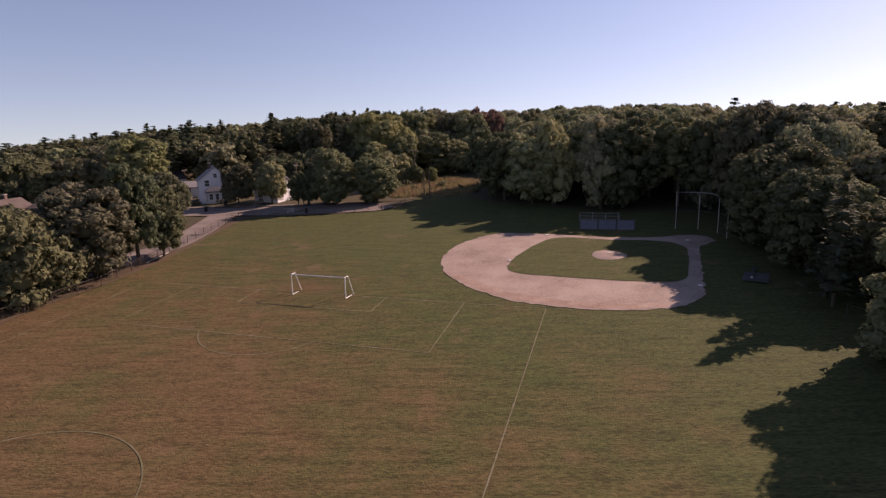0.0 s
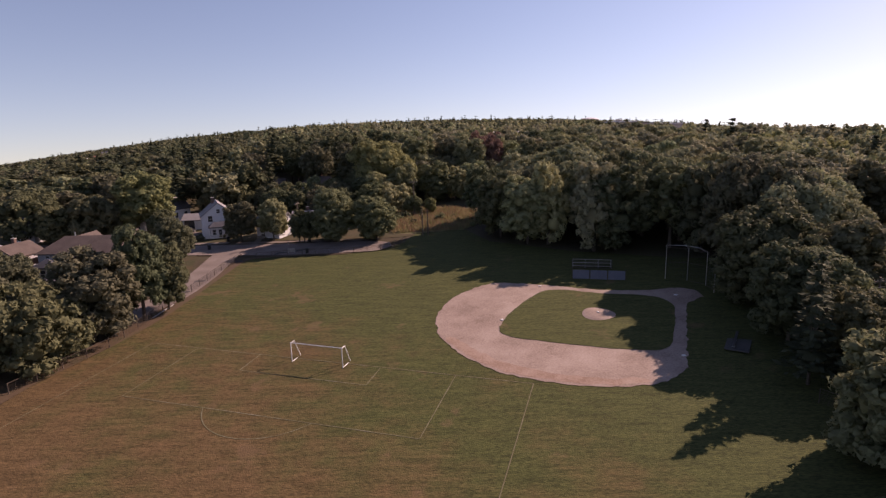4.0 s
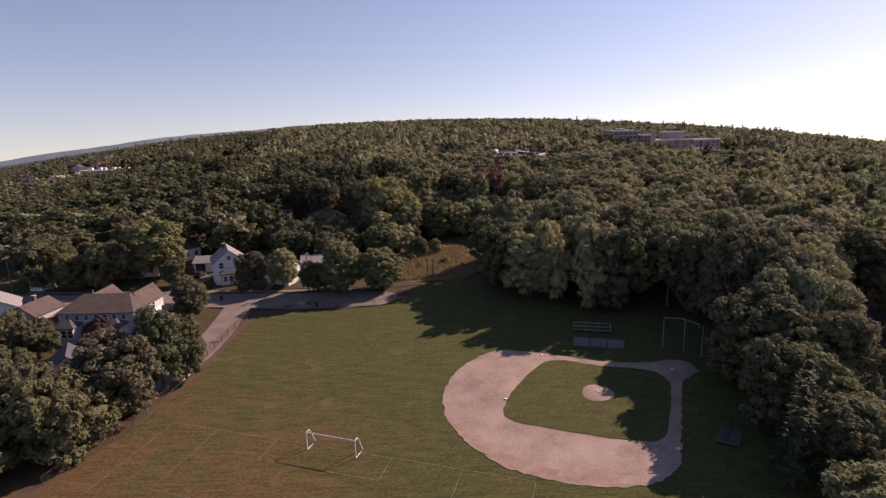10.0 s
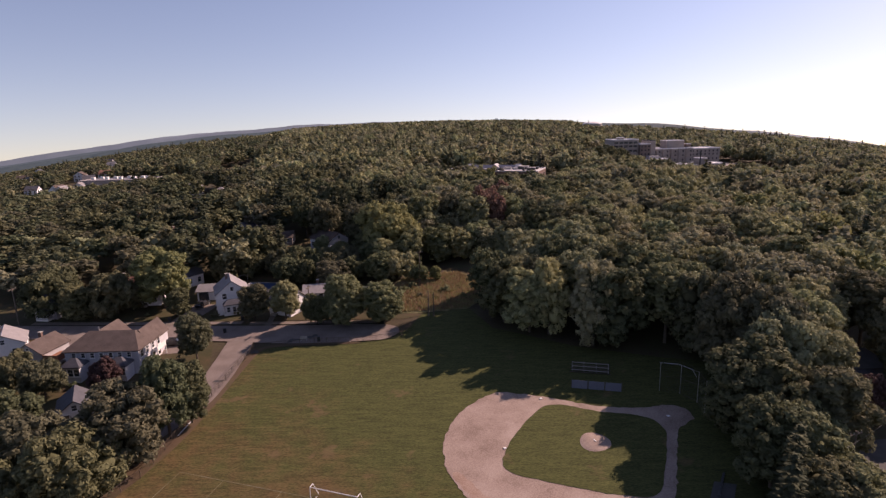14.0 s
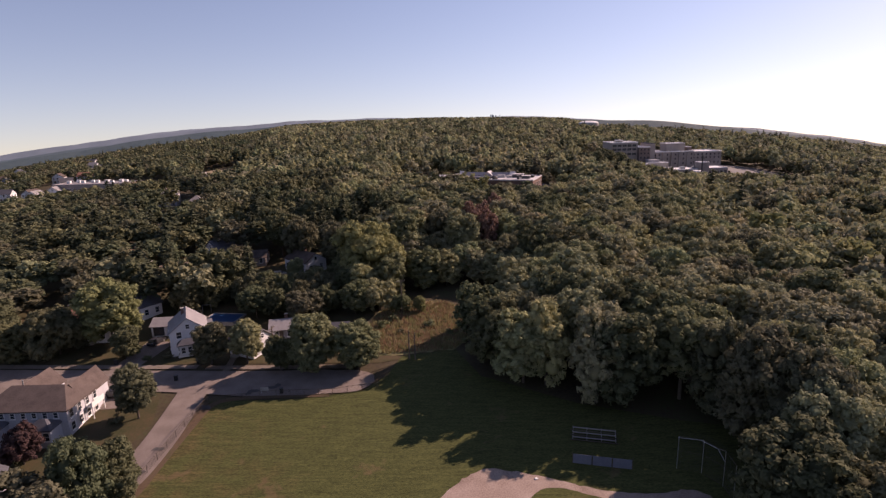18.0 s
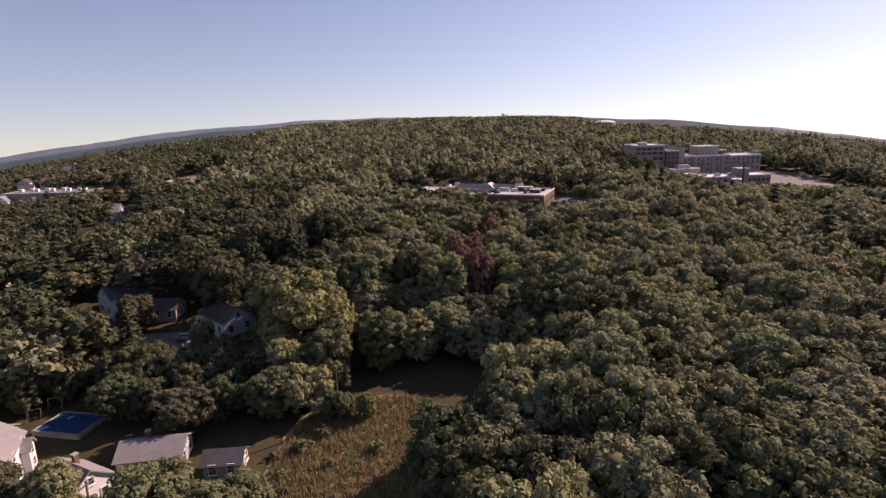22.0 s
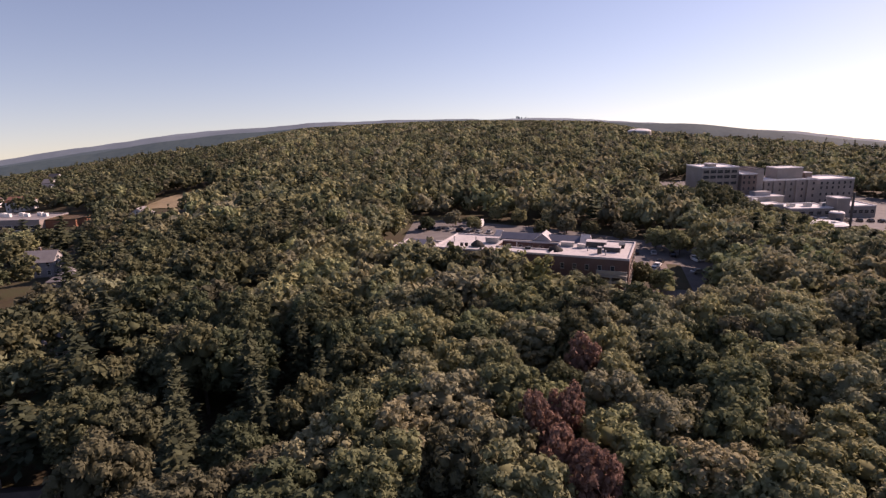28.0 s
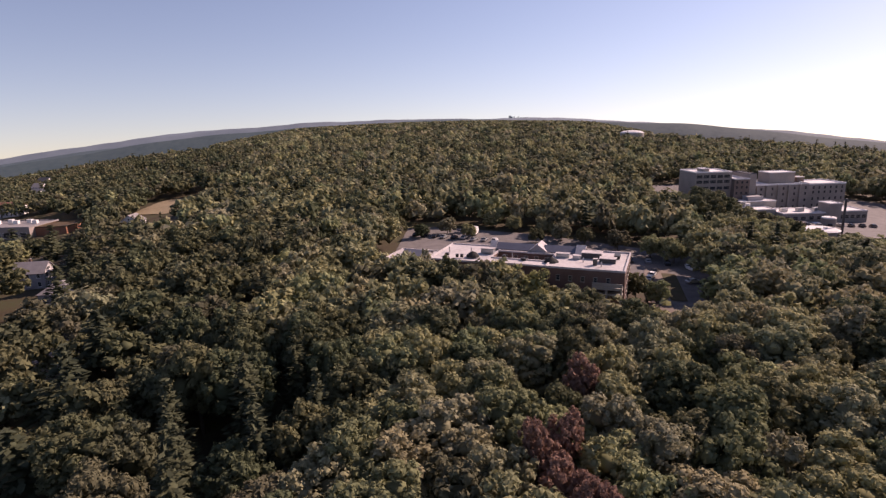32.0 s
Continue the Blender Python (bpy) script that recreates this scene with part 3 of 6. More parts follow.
OCTA = np.array(((1, 0, 0), (-1, 0, 0), (0, 1, 0), (0, -1, 0), (0, 0, 1), (0, 0, -1)), float), np.array(((0, 2, 4), (2, 1, 4), (1, 3, 4), (3, 0, 4), (2, 0, 5), (1, 2, 5), (3, 1, 5), (0, 3, 5)))


def crown(seed, R=4.5, H=6.0, lobes=10, cards=700, card=0.6, up=0.25):
    """Triangles of a broad crown, base at z = 0: boughs that carry rounded clumps, and leaf sprays over the clumps, with gaps between. Returns vertices and faces."""
    rng = np.random.default_rng(seed)
    boughs = 1 if lobes < 4 else 4 if lobes < 12 else max(6, round(4.6 * H / R))
    bc, br = [], []
    for k in range(boughs):
        h = 0.2 + 0.62 * (k + 0.5) / boughs
        a = k * 2.39996 + rng.uniform(-0.4, 0.4)
        w = math.sqrt(max(0.0, 1 - (max(0, h - 0.45) / 0.55) ** 2 - (max(0, 0.45 - h) / 0.5) ** 2))
        w = R * rng.uniform(0.38, 0.58) * w * (0.0 if boughs == 1 else 1.0)
        bc.append((w * math.cos(a), w * math.sin(a), H * h))
        br.append(R * (0.8 if boughs == 1 else rng.uniform(0.42, 0.54)))
    bc, br = np.array(bc), np.array(br)
    m = lobes * 20
    who = rng.choice(boughs, m, p=br ** 2 / (br ** 2).sum())
    d = rng.normal(size=(m, 3))
    d[:, 2] += 0.45
    d /= np.linalg.norm(d, axis=1)[:, None]
    pos = bc[who] + d * br[who][:, None] * rng.uniform(0.84, 1.04, (m, 1))
    deep = np.linalg.norm(pos[:, None] - bc[None], axis=2) / br[None]
    pos = pos[((deep < 0.74).sum(1) == 0) & (pos[:, 2] > 0.03 * H)]
    size = R * (0.162 if lobes > 40 else 0.2 if lobes > 12 else 0.4)
    c, rad = [], []
    for p in pos:
        r = size * rng.uniform(0.7, 1.3)
        if all(np.linalg.norm(p - q) > 0.62 * (r + t) for q, t in zip(c, rad)):
            c.append(p)
            rad.append(r)
        if len(c) == lobes:
            break
    c, rad = np.array(c), np.array(rad)
    V, F, off = [], [], 0
    core = [(q * 0.94, r * 0.64) for q, r in zip(bc, br)] if lobes > 12 else [(np.array((0, 0, H * 0.45)), R * 0.62)]
    solid = ICO1 if lobes > 40 else OCTA
    for q, r in core + [(q, r * 0.78) for q, r in zip(c, rad)]:
        v = solid[0] * (r, r, r * 0.88) * (1 + 0.16 * rng.normal(size=(len(solid[0]), 1))) + q
        V.append(v)
        F.append(solid[1] + off)
        off += len(v)
    n = int(cards * 2.2)
    who = rng.choice(len(c), n, p=rad ** 2 / (rad ** 2).sum())
    d = rng.normal(size=(n, 3))
    d[:, 2] += up
    d /= np.linalg.norm(d, axis=1)[:, None]
    pos = c[who] + d * (rad[who] * rng.uniform(0.82, 1.22, n))[:, None] * (1, 1, 0.9)
    dist = np.linalg.norm((pos[:, None] - c[None]) / (1, 1, 0.9), axis=2) / rad[None]
    keep = (dist < 0.8).sum(1) == 0
    pos, d = pos[keep][:cards], d[keep][:cards]
    n = len(pos)
    nrm = d + (0, 0, 0.2) + rng.normal(0, 0.42, (n, 3))
    nrm /= np.linalg.norm(nrm, axis=1)[:, None]
    u = np.cross(nrm, rng.normal(size=(n, 3)))
    u /= np.linalg.norm(u, axis=1)[:, None]
    w = np.cross(nrm, u)
    s = card * rng.uniform(0.6, 1.3, (n, 1))
    spray = np.stack([pos - u * s * 0.6, pos + u * s * 0.45 - w * s * 0.5, pos + u * s * 0.5 + w * s * 0.5 - nrm * s * 0.1], 1).reshape(-1, 3)
    i = off + 3 * np.arange(n)[:, None]
    F.append(i + (0, 1, 2))
    v = np.concatenate(V + [spray])
    low, high = np.percentile(v[:, 2], (0.5, 99.8))
    v[:, 2] = (v[:, 2] - low) * H / (high - low)
    v[:, :2] *= R / np.percentile(np.hypot(v[:, 0], v[:, 1]), 96)
    return v, np.concatenate(F)


def conifer(seed, R=3.0, H=12.0, cards=700, card=0.8):
    """A pine: tiers of drooping sprays round a stem, base at z = 0."""
    rng = np.random.default_rng(seed)
    V, F, off = [], [], 0
    tiers = 9
    for k in range(tiers):
        t = k / (tiers - 1)
        r = R * (1 - t) ** 0.8 * rng.uniform(0.75, 1.1) + 0.35
        z = H * (0.05 + 0.9 * t)
        v = ICO1[0] * (r * 0.55, r * 0.55, H / tiers * 0.45) + (0, 0, z) + 0.1 * rng.normal(size=ICO1[0].shape)
        V.append(v)
        F.append(ICO1[1] + off)
        off += len(v)
        arms = rng.integers(5, 8)
        m = int(cards / tiers * (1.4 - 0.8 * t))
        arm = rng.integers(0, arms, m)
        a = arm * 6.283 / arms + k * 1.1 + rng.normal(0, 0.16, m)
        q = r * np.sqrt(rng.uniform(0.1, 1, m))
        pos = np.stack([q * np.cos(a), q * np.sin(a), z + 0.25 * H / tiers * rng.normal(size=m) + 0.22 * q * (0.4 - 0.5 * (1 - t))], 1)
        u = np.stack([np.cos(a), np.sin(a), rng.normal(0, 0.25, m)], 1)
        w = np.stack([-np.sin(a), np.cos(a), rng.normal(0, 0.35, m)], 1)
        s = card * rng.uniform(0.5, 1.1, (m, 1))
        quad = np.stack([pos - u * s * 0.7, pos - w * s * 0.3, pos + u * s * 0.7, pos + w * s * 0.3], 1).reshape(-1, 3)
        V.append(quad)
        i = off + 4 * np.arange(m)[:, None]
        F.append(np.concatenate([i + (0, 1, 2), i + (0, 2, 3)], 0))
        off += 4 * m
    return np.concatenate(V), np.concatenate(F)


def trunk_geo(seed, h, r, spread=1.6):
    """A tapered stem with a few limbs, reaching up into the crown."""
    rng = np.random.default_rng(seed)
    g = Geo()
    lean = rng.normal(0, 0.15, 2)
    top = (lean[0], lean[1], h)
    g.tube((0, 0, -0.4), (lean[0] * 0.5, lean[1] * 0.5, h * 0.5), r * 1.25, r * 0.9, 7).tube((lean[0] * 0.5, lean[1] * 0.5, h * 0.5), top, r * 0.9, r * 0.6, 7)
    for k in range(4):
        a = k * 1.57 + rng.uniform(-0.5, 0.5)
        s = h * rng.uniform(0.55, 0.85)
        g.tube((lean[0] * s / h, lean[1] * s / h, s), (spread * math.cos(a), spread * math.sin(a), s + h * 0.42), r * 0.45, r * 0.15, 5)
    return g.mesh("trunk")


def tree_mesh(name, vf, mat):
    me = array_mesh(name, vf[0], vf[1], mat, np.zeros(len(vf[0])))
    return me


NEAR = [crown(100 + k, 4.4, 6.4, 90, 3700, 0.38) for k in range(5)]
TALL = [crown(130 + k, 4.4, 11.6, 120, 4600, 0.4) for k in range(5)]
BROAD = {}


FINE = [crown(150 + k, 4.4, 6.4, 110, 8000, 0.33) for k in range(5)]
FINE_TALL = [crown(170 + k, 4.4, 11.6, 150, 9500, 0.35) for k in range(5)]


def crown_set(mat, key, fine=False, tall=False, count=5):
    if (key, fine, tall) not in BROAD:
        lib = (FINE_TALL if tall else FINE) if fine else (TALL if tall else NEAR)
        BROAD[key, fine, tall] = [tree_mesh("crown", lib[k], mat) for k in range(count)]
    return BROAD[key, fine, tall]


TRUNKS = [trunk_geo(k, 6.0, 0.24) for k in range(4)]
for me in TRUNKS:
    me.materials.append(BARK)
PINES = [tree_mesh("crown", conifer(300 + k), LEAF_PINE) for k in range(3)]


def tree(x, y, height, radius, mat, key, label, name="tree", group="", category="tree", k=0, clear=0.28, turn=None, z=None, fine=False):
    """A broadleaf tree: trunk and crown, the crown starting at clear * height."""
    rng = random.Random(int(x * 13 + y * 7))
    t = thing(name, x, y, rng.uniform(0, 360) if turn is None else turn, label, category, group, z)
    low = clear * height
    tall = (height - low) / radius > 2.0
    c = part("crown", crown_set(mat, key, fine, tall)[k % 5], mat, t)
    c.matrix_basis = Matrix.LocRotScale((0, 0, low), None, (radius / 4.4, radius / 4.4, (height - low) / (11.6 if tall else 6.4)))
    s = part("trunk", TRUNKS[k % 4], BARK, t)
    s.matrix_basis = Matrix.LocRotScale((0, 0, 0), None, (height / 14, height / 14, (low + (height - low) * 0.35) / 6.0))
    return t


def pine(x, y, height, radius, label, k=0, name="pine_tree", group=""):
    rng = random.Random(int(x * 17 + y * 5))
    t = thing(name, x, y, rng.uniform(0, 360), label, "tree", group)
    c = part("crown", PINES[k % 3], LEAF_PINE, t)
    c.matrix_basis = Matrix.LocRotScale((0, 0, height * 0.12), None, (radius / 3.2, radius / 3.2, height * 0.88 / 12.4))
    s = part("trunk", TRUNKS[k % 4], BARK, t)
    s.matrix_basis = Matrix.LocRotScale((0, 0, 0), None, (0.6, 0.6, height * 0.6 / 6.0))
    return t


# trees that stand singly: x, y, height, crown radius, leaves
SINGLE = [
    (-38.9, 90.8, 14.6, 3.7, "dark", "tall dark green maple by the street fence"),
    (-37.4, 95.0, 10.4, 3.5, "dark", "round dark maple with a bare straight trunk"),
    (-42.3, 84.2, 12.8, 5.9, "dark", "broad dark green maple by the fence"),
    (-44.4, 76.6, 11.6, 6.2, "dark", "spreading green tree over the dry verge"),
    (-54.5, 82.0, 10.5, 6.4, "dark", "spreading green tree beside the street"),
    (-52, 70, 10.0, 6.0, "dark", "spreading green tree beside the street"),
    (-64, 62, 10.5, 5.5, "dark", "green tree beside the street"),
    (-46.6, 117.2, 10.2, 3.5, "dark", "street tree on the corner lawn"),
    (-41.4, 136.2, 9.2, 3.6, "dark", "small round street tree before the white house"),
    (-33.9, 136.0, 9.4, 3.3, "oak", "slim olive street tree"),
    (-26.0, 132.6, 7.4, 3.2, "dark", "low dark spreading street tree"),
    (-19.0, 133.0, 12.0, 5.3, "silver", "tall grey-green street tree by the turnaround"),
    (-10.2, 132.6, 9.8, 4.6, "silver", "dark round tree at the street's end"),
    (-68.0, 146, 15.5, 6.4, "yellow", "tall yellowing maple by the street"),
    (-78, 142.5, 11, 6.6, "dark", "dark round tree before a house"),
    (-96, 144, 12, 7.5, "dark", "broad green tree on the front lawn"),
    (-14.0, 178, 18.0, 9.6, "yellow", "tall bright yellow-green tree at the wood's edge"),
    (-8.0, 170, 12.0, 4.4, "silver", "grey-green tree at the meadow's edge"),
    (-58.5, 105.5, 6.6, 2.9, "plum", "small purple-leaved tree before the apartment house"),
    (-69.0, 104.0, 7.5, 3.6, "dark", "dark tree before the apartment house"),
    (-77.0, 107.0, 7.5, 3.8, "dark", "dark tree before the grey house"),
    (-66.0, 93.0, 8.0, 4.4, "dark", "dark tree beside the street"),
    (-72.0, 84.0, 9.0, 5.0, "dark", "dark tree beside the street"),
    (-86.0, 139.5, 9.0, 4.2, "dark", "dark tree on the front lawn"),
    (-61.5, 139.6, 7.5, 3.0, "dark", "small dark tree on the front lawn"),
    (-40.0, 165.5, 8.0, 4.0, "dark", "dark tree in the back gardens"),
    (-35.5, 160.5, 7.4, 3.6, "dark", "dark tree in the back gardens"),
    (-34.0, 167.5, 8.4, 4.2, "dark", "dark tree in the back gardens"),
    (-28.0, 163.5, 8.0, 4.0, "dark", "dark tree in the back gardens"),
    (-27.5, 173.0, 8.4, 4.2, "dark", "dark tree in the back gardens"),
    (-22.5, 161.0, 7.6, 3.8, "dark", "dark tree in the back gardens"),
    (-19.0, 168.5, 9.0, 4.2, "dark", "dark tree in the back gardens"),
    (-15.5, 160.0, 8.8, 3.6, "silver", "leafy tree at the meadow's edge"),
    (-46.0, 169.5, 8.0, 4.0, "dark", "dark tree in the back gardens"),
    (-53.5, 168.0, 8.0, 4.0, "dark", "dark tree in the back gardens"),
    (-59.0, 164.0, 8.4, 4.2, "dark", "dark tree in the back gardens"),
    (-63.0, 171.0, 8.0, 4.0, "dark", "dark tree in the back gardens"),
    (-14.5, 168, 10.5, 4.2, "oak", "tree with reddening leaves behind the houses"),
    (-4.5, 160, 5.0, 2.6, "silver", "bushy young tree in the meadow"),
    (0.2, 159.6, 4.2, 1.6, "yellow", "slender sapling in the meadow"),
    (49.8, 88.4, 14.6, 6.6, "dark", "big dark tree beside the diamond"),
    (57, 84.4, 13.0, 6.0, "dark", "dark tree beside the diamond"),
    (52, 78.5, 11.0, 5.0, "silver", "small tree beside the diamond"),
    (43.2, 53.2, 12.0, 5.4, "silver", "thin-leaved tree beside the field"),
    (47, 77.0, 12.0, 4.8, "dark", "broad dark tree beside the bench"),
    (53, 46, 9.0, 4.6, "silver", "thin-leaved tree beside the field"),
    (37.5, 45.0, 4.2, 2.8, "dark", "dark shrub beside the field"),
    (50, 61, 8.5, 4.4, "dark", "dark tree beside the field"),
    (56.5, 93.5, 16.5, 5.2, "oak", "tree behind the ball diamond"),
    (57, 99, 18.2, 6.0, "dark", "tree behind the ball diamond"),
    (63, 96, 15.0, 5.2, "oak", "tree behind the ball diamond"),
    (53.5, 105, 18.6, 6.2, "dark", "tree behind the ball diamond"),
    (50.5, 81, 11.5, 4.4, "dark", "small dark tree beside the diamond"),
    (54, 70.5, 8.5, 5.0, "silver", "tree beside the field"),
    (49.5, 68.5, 9.5, 4.4, "dark", "dark tree beside the field"),
    (66, 104, 16.0, 5.4, "oak", "tree behind the ball diamond"),
    (52, 53, 10.0, 4.6, "dark", "dark tree beside the field"),
    (54, 38, 9.0, 4.8, "dark", "dark tree beside the field"),
    (-56, 192.8, 8.5, 3.8, "dark", "round dark tree beside the dead-end street"),
    (-36.0, 181.0, 8.0, 2.4, "oak", "slim upright tree by the parked cars"),
    (-30.5, 171, 8.0, 4.2, "dark", "dark tree behind the houses"),
    (-24, 168, 8.0, 4.2, "dark", "olive tree behind the houses"),
    (-21, 175, 10.0, 4.4, "dark", "grey-green tree at the wood's edge"),
    (-40, 172, 8.0, 4.4, "dark", "olive tree behind the houses"),
    (-50, 174, 7.8, 4.4, "dark", "olive tree behind the houses"),
    # this tree at the shed is added to cast shade on it
    (80, 97, 14.0, 5.6, "dark", "dark tree added beside the shed to shade it"),
    (84, 106, 15.0, 5.6, "oak", "olive tree behind the shed"),
    (72, 112, 15.0, 5.4, "oak", "olive tree behind the shed"),
    (67.6, 92, 7.5, 3.4, "plum", "small purple-leaved plum tree by the shed"),
]
LEAVES = {"plum": LEAF_PLUM, "dark": LEAF_DARK, "oak": LEAF, "yellow": LEAF_YELLOW, "silver": LEAF_GREY, "red": LEAF_RED}
for k, (x, y, h, r, key, lab) in enumerate(SINGLE):
    tree(x, y, h, r, LEAVES[key], key, lab, k=k, clear=0.16 if key in ("yellow", "oak") or r < 3.8 else 0.05, fine=True)


# ---- woods ----
EDGE = [(9.5, 139), (12, 130), (17, 123), (26, 114.5), (36, 109.5), (45, 107.5), (56, 105), (64, 102), (70, 92), (74, 60), (66, 20), (60, -30)]
CLEAR = [
    FIELD,
    [(-130, 123), (-44, 122), (-5, 122), (0, 140), (-14, 152), (-40, 158), (-62, 166), (-84, 158), (-130, 152)],      # street and houses
    [(-105, 95), (-60, 84), (-40, 100), (-36, 126), (-105, 128)],                                                   # apartment house
    [(-11, 137), (10, 138), (14, 150), (16, 166), (2, 170), (-8, 166), (-13, 152)],                                   # meadow
    [(6, 149), (16, 152), (27, 157), (30, 171), (12, 176), (0, 170)],
    [(-60, 84), (-34, 104), (-50, 40), (-90, -30), (-120, -30)],
    [(-54, 154), (-42, 154), (-42, 167), (-54, 167)],                                                                # pool
    [(-78, 186), (-62, 184), (-62, 211), (-78, 211)], [(-76, 180), (-60, 178), (-36, 176), (-36, 194), (-48, 204), (-62, 204), (-80, 206)], [(-42, 176), (-25, 176), (-25, 197), (-42, 195)],
    [(-12, 288), (8, 281), (46, 272), (58, 274), (66, 305), (84, 322), (74, 345), (10, 392), (-24, 388), (-24, 352), (-14, 330)],  # brick building, parking
    [(44, 258), (56, 258), (64, 300), (52, 300)], [(10, 284), (16, 271), (42, 257), (58, 262), (52, 278)],
    [(112, 404), (110, 364), (122, 340), (140, 335), (185, 335), (225, 350), (250, 440)],
    [(-146, 292), (-128, 292), (-130, 322), (-148, 322)], [(-122, 276), (-104, 276), (-106, 302), (-124, 302)],
    [(-178, 424), (-130, 365), (-108, 365), (-146, 418), (-150, 480), (-172, 512), (-198, 500)],                                                # clearing
    [(-330, 385), (-290, 355), (-150, 345), (-178, 400), (-205, 446), (-330, 500)],                                                            # shops
    [(100, 425), (128, 396), (150, 372), (205, 385), (250, 440), (240, 480), (150, 520), (104, 505)],                   # hospital
    [(60, 66), (82, 66), (82, 92), (62, 92)], [(68, 97), (80, 97), (80, 109), (68, 109)],
    [(-112, 245), (-88, 245), (-100, 270), (-122, 270)],
    [(112, 404), (94, 366), (88, 346), (122, 333)],
    [(46, 246), (58, 246), (68, 300), (50, 300)],
    [(-95, 185), (-84, 185), (-84, 200), (-95, 200)],
    [(50, 268), (62, 266), (71, 300), (78, 324), (60, 330)],
    [(-24, 301), (-16, 291), (-6, 298), (-10, 330), (-24, 350), (-28, 330)],
    [(-6, 164), (16, 166), (23, 171), (12, 177), (-6, 175)],
]


# houses of the town: x, y, turn, wall and roof kind
TOWN = [(-321, 434, 10, 0, 0), (-279, 404, -12, 0, 1), (-300, 470, 30, 0, 0), (-262, 404, 5, 0, 2), (-437, 572, 20, 0, 1), (-262, 385, 0, 0, 2), (-400, 535, -20, 0, 0), (-341, 520, 15, 0, 1),
                                   (-360, 600, 0, 0, 2), (-289, 640, 25, 0, 1), (-393, 649, 0, 0, 0), (-470, 640, 10, 0, 0), (-330, 560, -8, 0, 2), (-160, 405, 6, 0, 2)]


def in_wood(x, y):
    bad = np.zeros(np.shape(x), bool)
    for hx, hy, *_ in TOWN:
        d = np.array((8.0 - hx, 60.0 - hy))
        d /= np.hypot(*d)
        a, b = (x - hx) * d[0] + (y - hy) * d[1], (x - hx) * d[1] - (y - hy) * d[0]
        bad |= (a > -11) & (a < 34) & (np.abs(b) < 10)
    for c in CLEAR:
        bad |= inside(c, x, y)
    # right of the field the wood starts at its edge
    ex, ey = [p[0] for p in EDGE], [p[1] for p in EDGE]
    bad |= (x > 9) & (x < 66) & (y < np.interp(x, ex[:8], ey[:8]) + 1.5)
    bad |= (y < 104) & (x > 0) & (x < np.interp(y, [-30, 20, 60, 92, 104], [48, 50, 58, 74, 68]))
    bad |= (y < 134) & (x < 9)
    return ~bad


def scatter(x0, x1, y0, y1, step, seed, jitter=0.36):
    rng = np.random.default_rng(seed)
    xs, ys = np.meshgrid(np.arange(x0, x1, step), np.arange(y0, y1, step * 0.9))
    xs[1::2] += step / 2
    xs, ys = xs.ravel() + rng.uniform(-jitter, jitter, xs.size) * step, ys.ravel() + rng.uniform(-jitter, jitter, xs.size) * step
    k = in_wood(xs, ys)
    return xs[k], ys[k], rng


def height_cap(x, y):
    """The trees stay lower towards the town."""
    return np.interp(np.arctan2(x - 6.7, np.maximum(y - 12.6, 1.0)), (-0.70, -0.58, -0.46, -0.31, -0.23), (9.5, 11.0, 14.0, 15.5, 18.0))


def suburb(x, y):
    """Where houses stand among the trees, on the town's side."""
    return (x < -30 - (y - 140) * 0.12)


NEAR_BOX = (-52, 82, 112, 246)
RED = [(16.4, 199, 3.4), (18.6, 194.5, 3.0), (14, 203, 2.6), (22.6, 222, 2.8), (17.5, 206, 2.4)]
PINES_AT = [(-22.9, 208, 19, 4.0), (-28.5, 196, 18, 4.2), (-29.4, 221, 18, 4.2), (-33, 205, 18, 4.0), (-38, 214, 17, 3.8), (-24, 229, 17, 3.8), (-47, 176, 15, 3.6), (-60, 177, 16, 3.8), (-72, 182, 17, 4.0), (-66, 171, 14, 3.6), (-17, 217, 17, 3.6), (43.5, 67, 12.5, 2.8), (46.5, 71.5, 13, 3.0)]
taken = [(x, y) for x, y, *_ in SINGLE] + [(x, y) for x, y, *_ in RED] + [(x, y) for x, y, *_ in PINES_AT]
taken = np.array(taken)
for k, (x, y, r) in enumerate(RED):
    tree(x, y, 16.2 + 0.8 * (k % 3), r + 0.3, LEAF_RED, "red", "red-leaved maple standing in the green wood", k=k, clear=0.3, group="red maples")
for k, (x, y, h, r) in enumerate(PINES_AT):
    pine(x, y, h, r, "tall dark green pine with tiered branches", k, group="pines of the wood")

px, py, rng = scatter(NEAR_BOX[0], NEAR_BOX[1], NEAR_BOX[2], NEAR_BOX[3], 7.3, 21)
gap = np.array([4.4] * len(SINGLE) + [4.4] * (len(taken) - len(SINGLE)))
gap[[k for k, s in enumerate(SINGLE) if s[3] > 8]] = 9.0
sel = np.array([np.all(np.hypot(taken[:, 0] - a, taken[:, 1] - b) > gap) for a, b in zip(px, py)])
sel &= (px > -14) | (rng.uniform(size=len(px)) < 0.8)
px, py = px[sel], py[sel]
order = np.argsort(np.hypot(px - 8, (py - 176) / 1.1))
near_i, rest_i = order[:300], order[300:]


def edge_gap(x, y):
    """How far inside the wood's edge along the field and the clearing."""
    return float(y - np.interp(x, [p[0] for p in EDGE[:8]], [p[1] for p in EDGE[:8]])) if 5 < x < 70 else 99.0


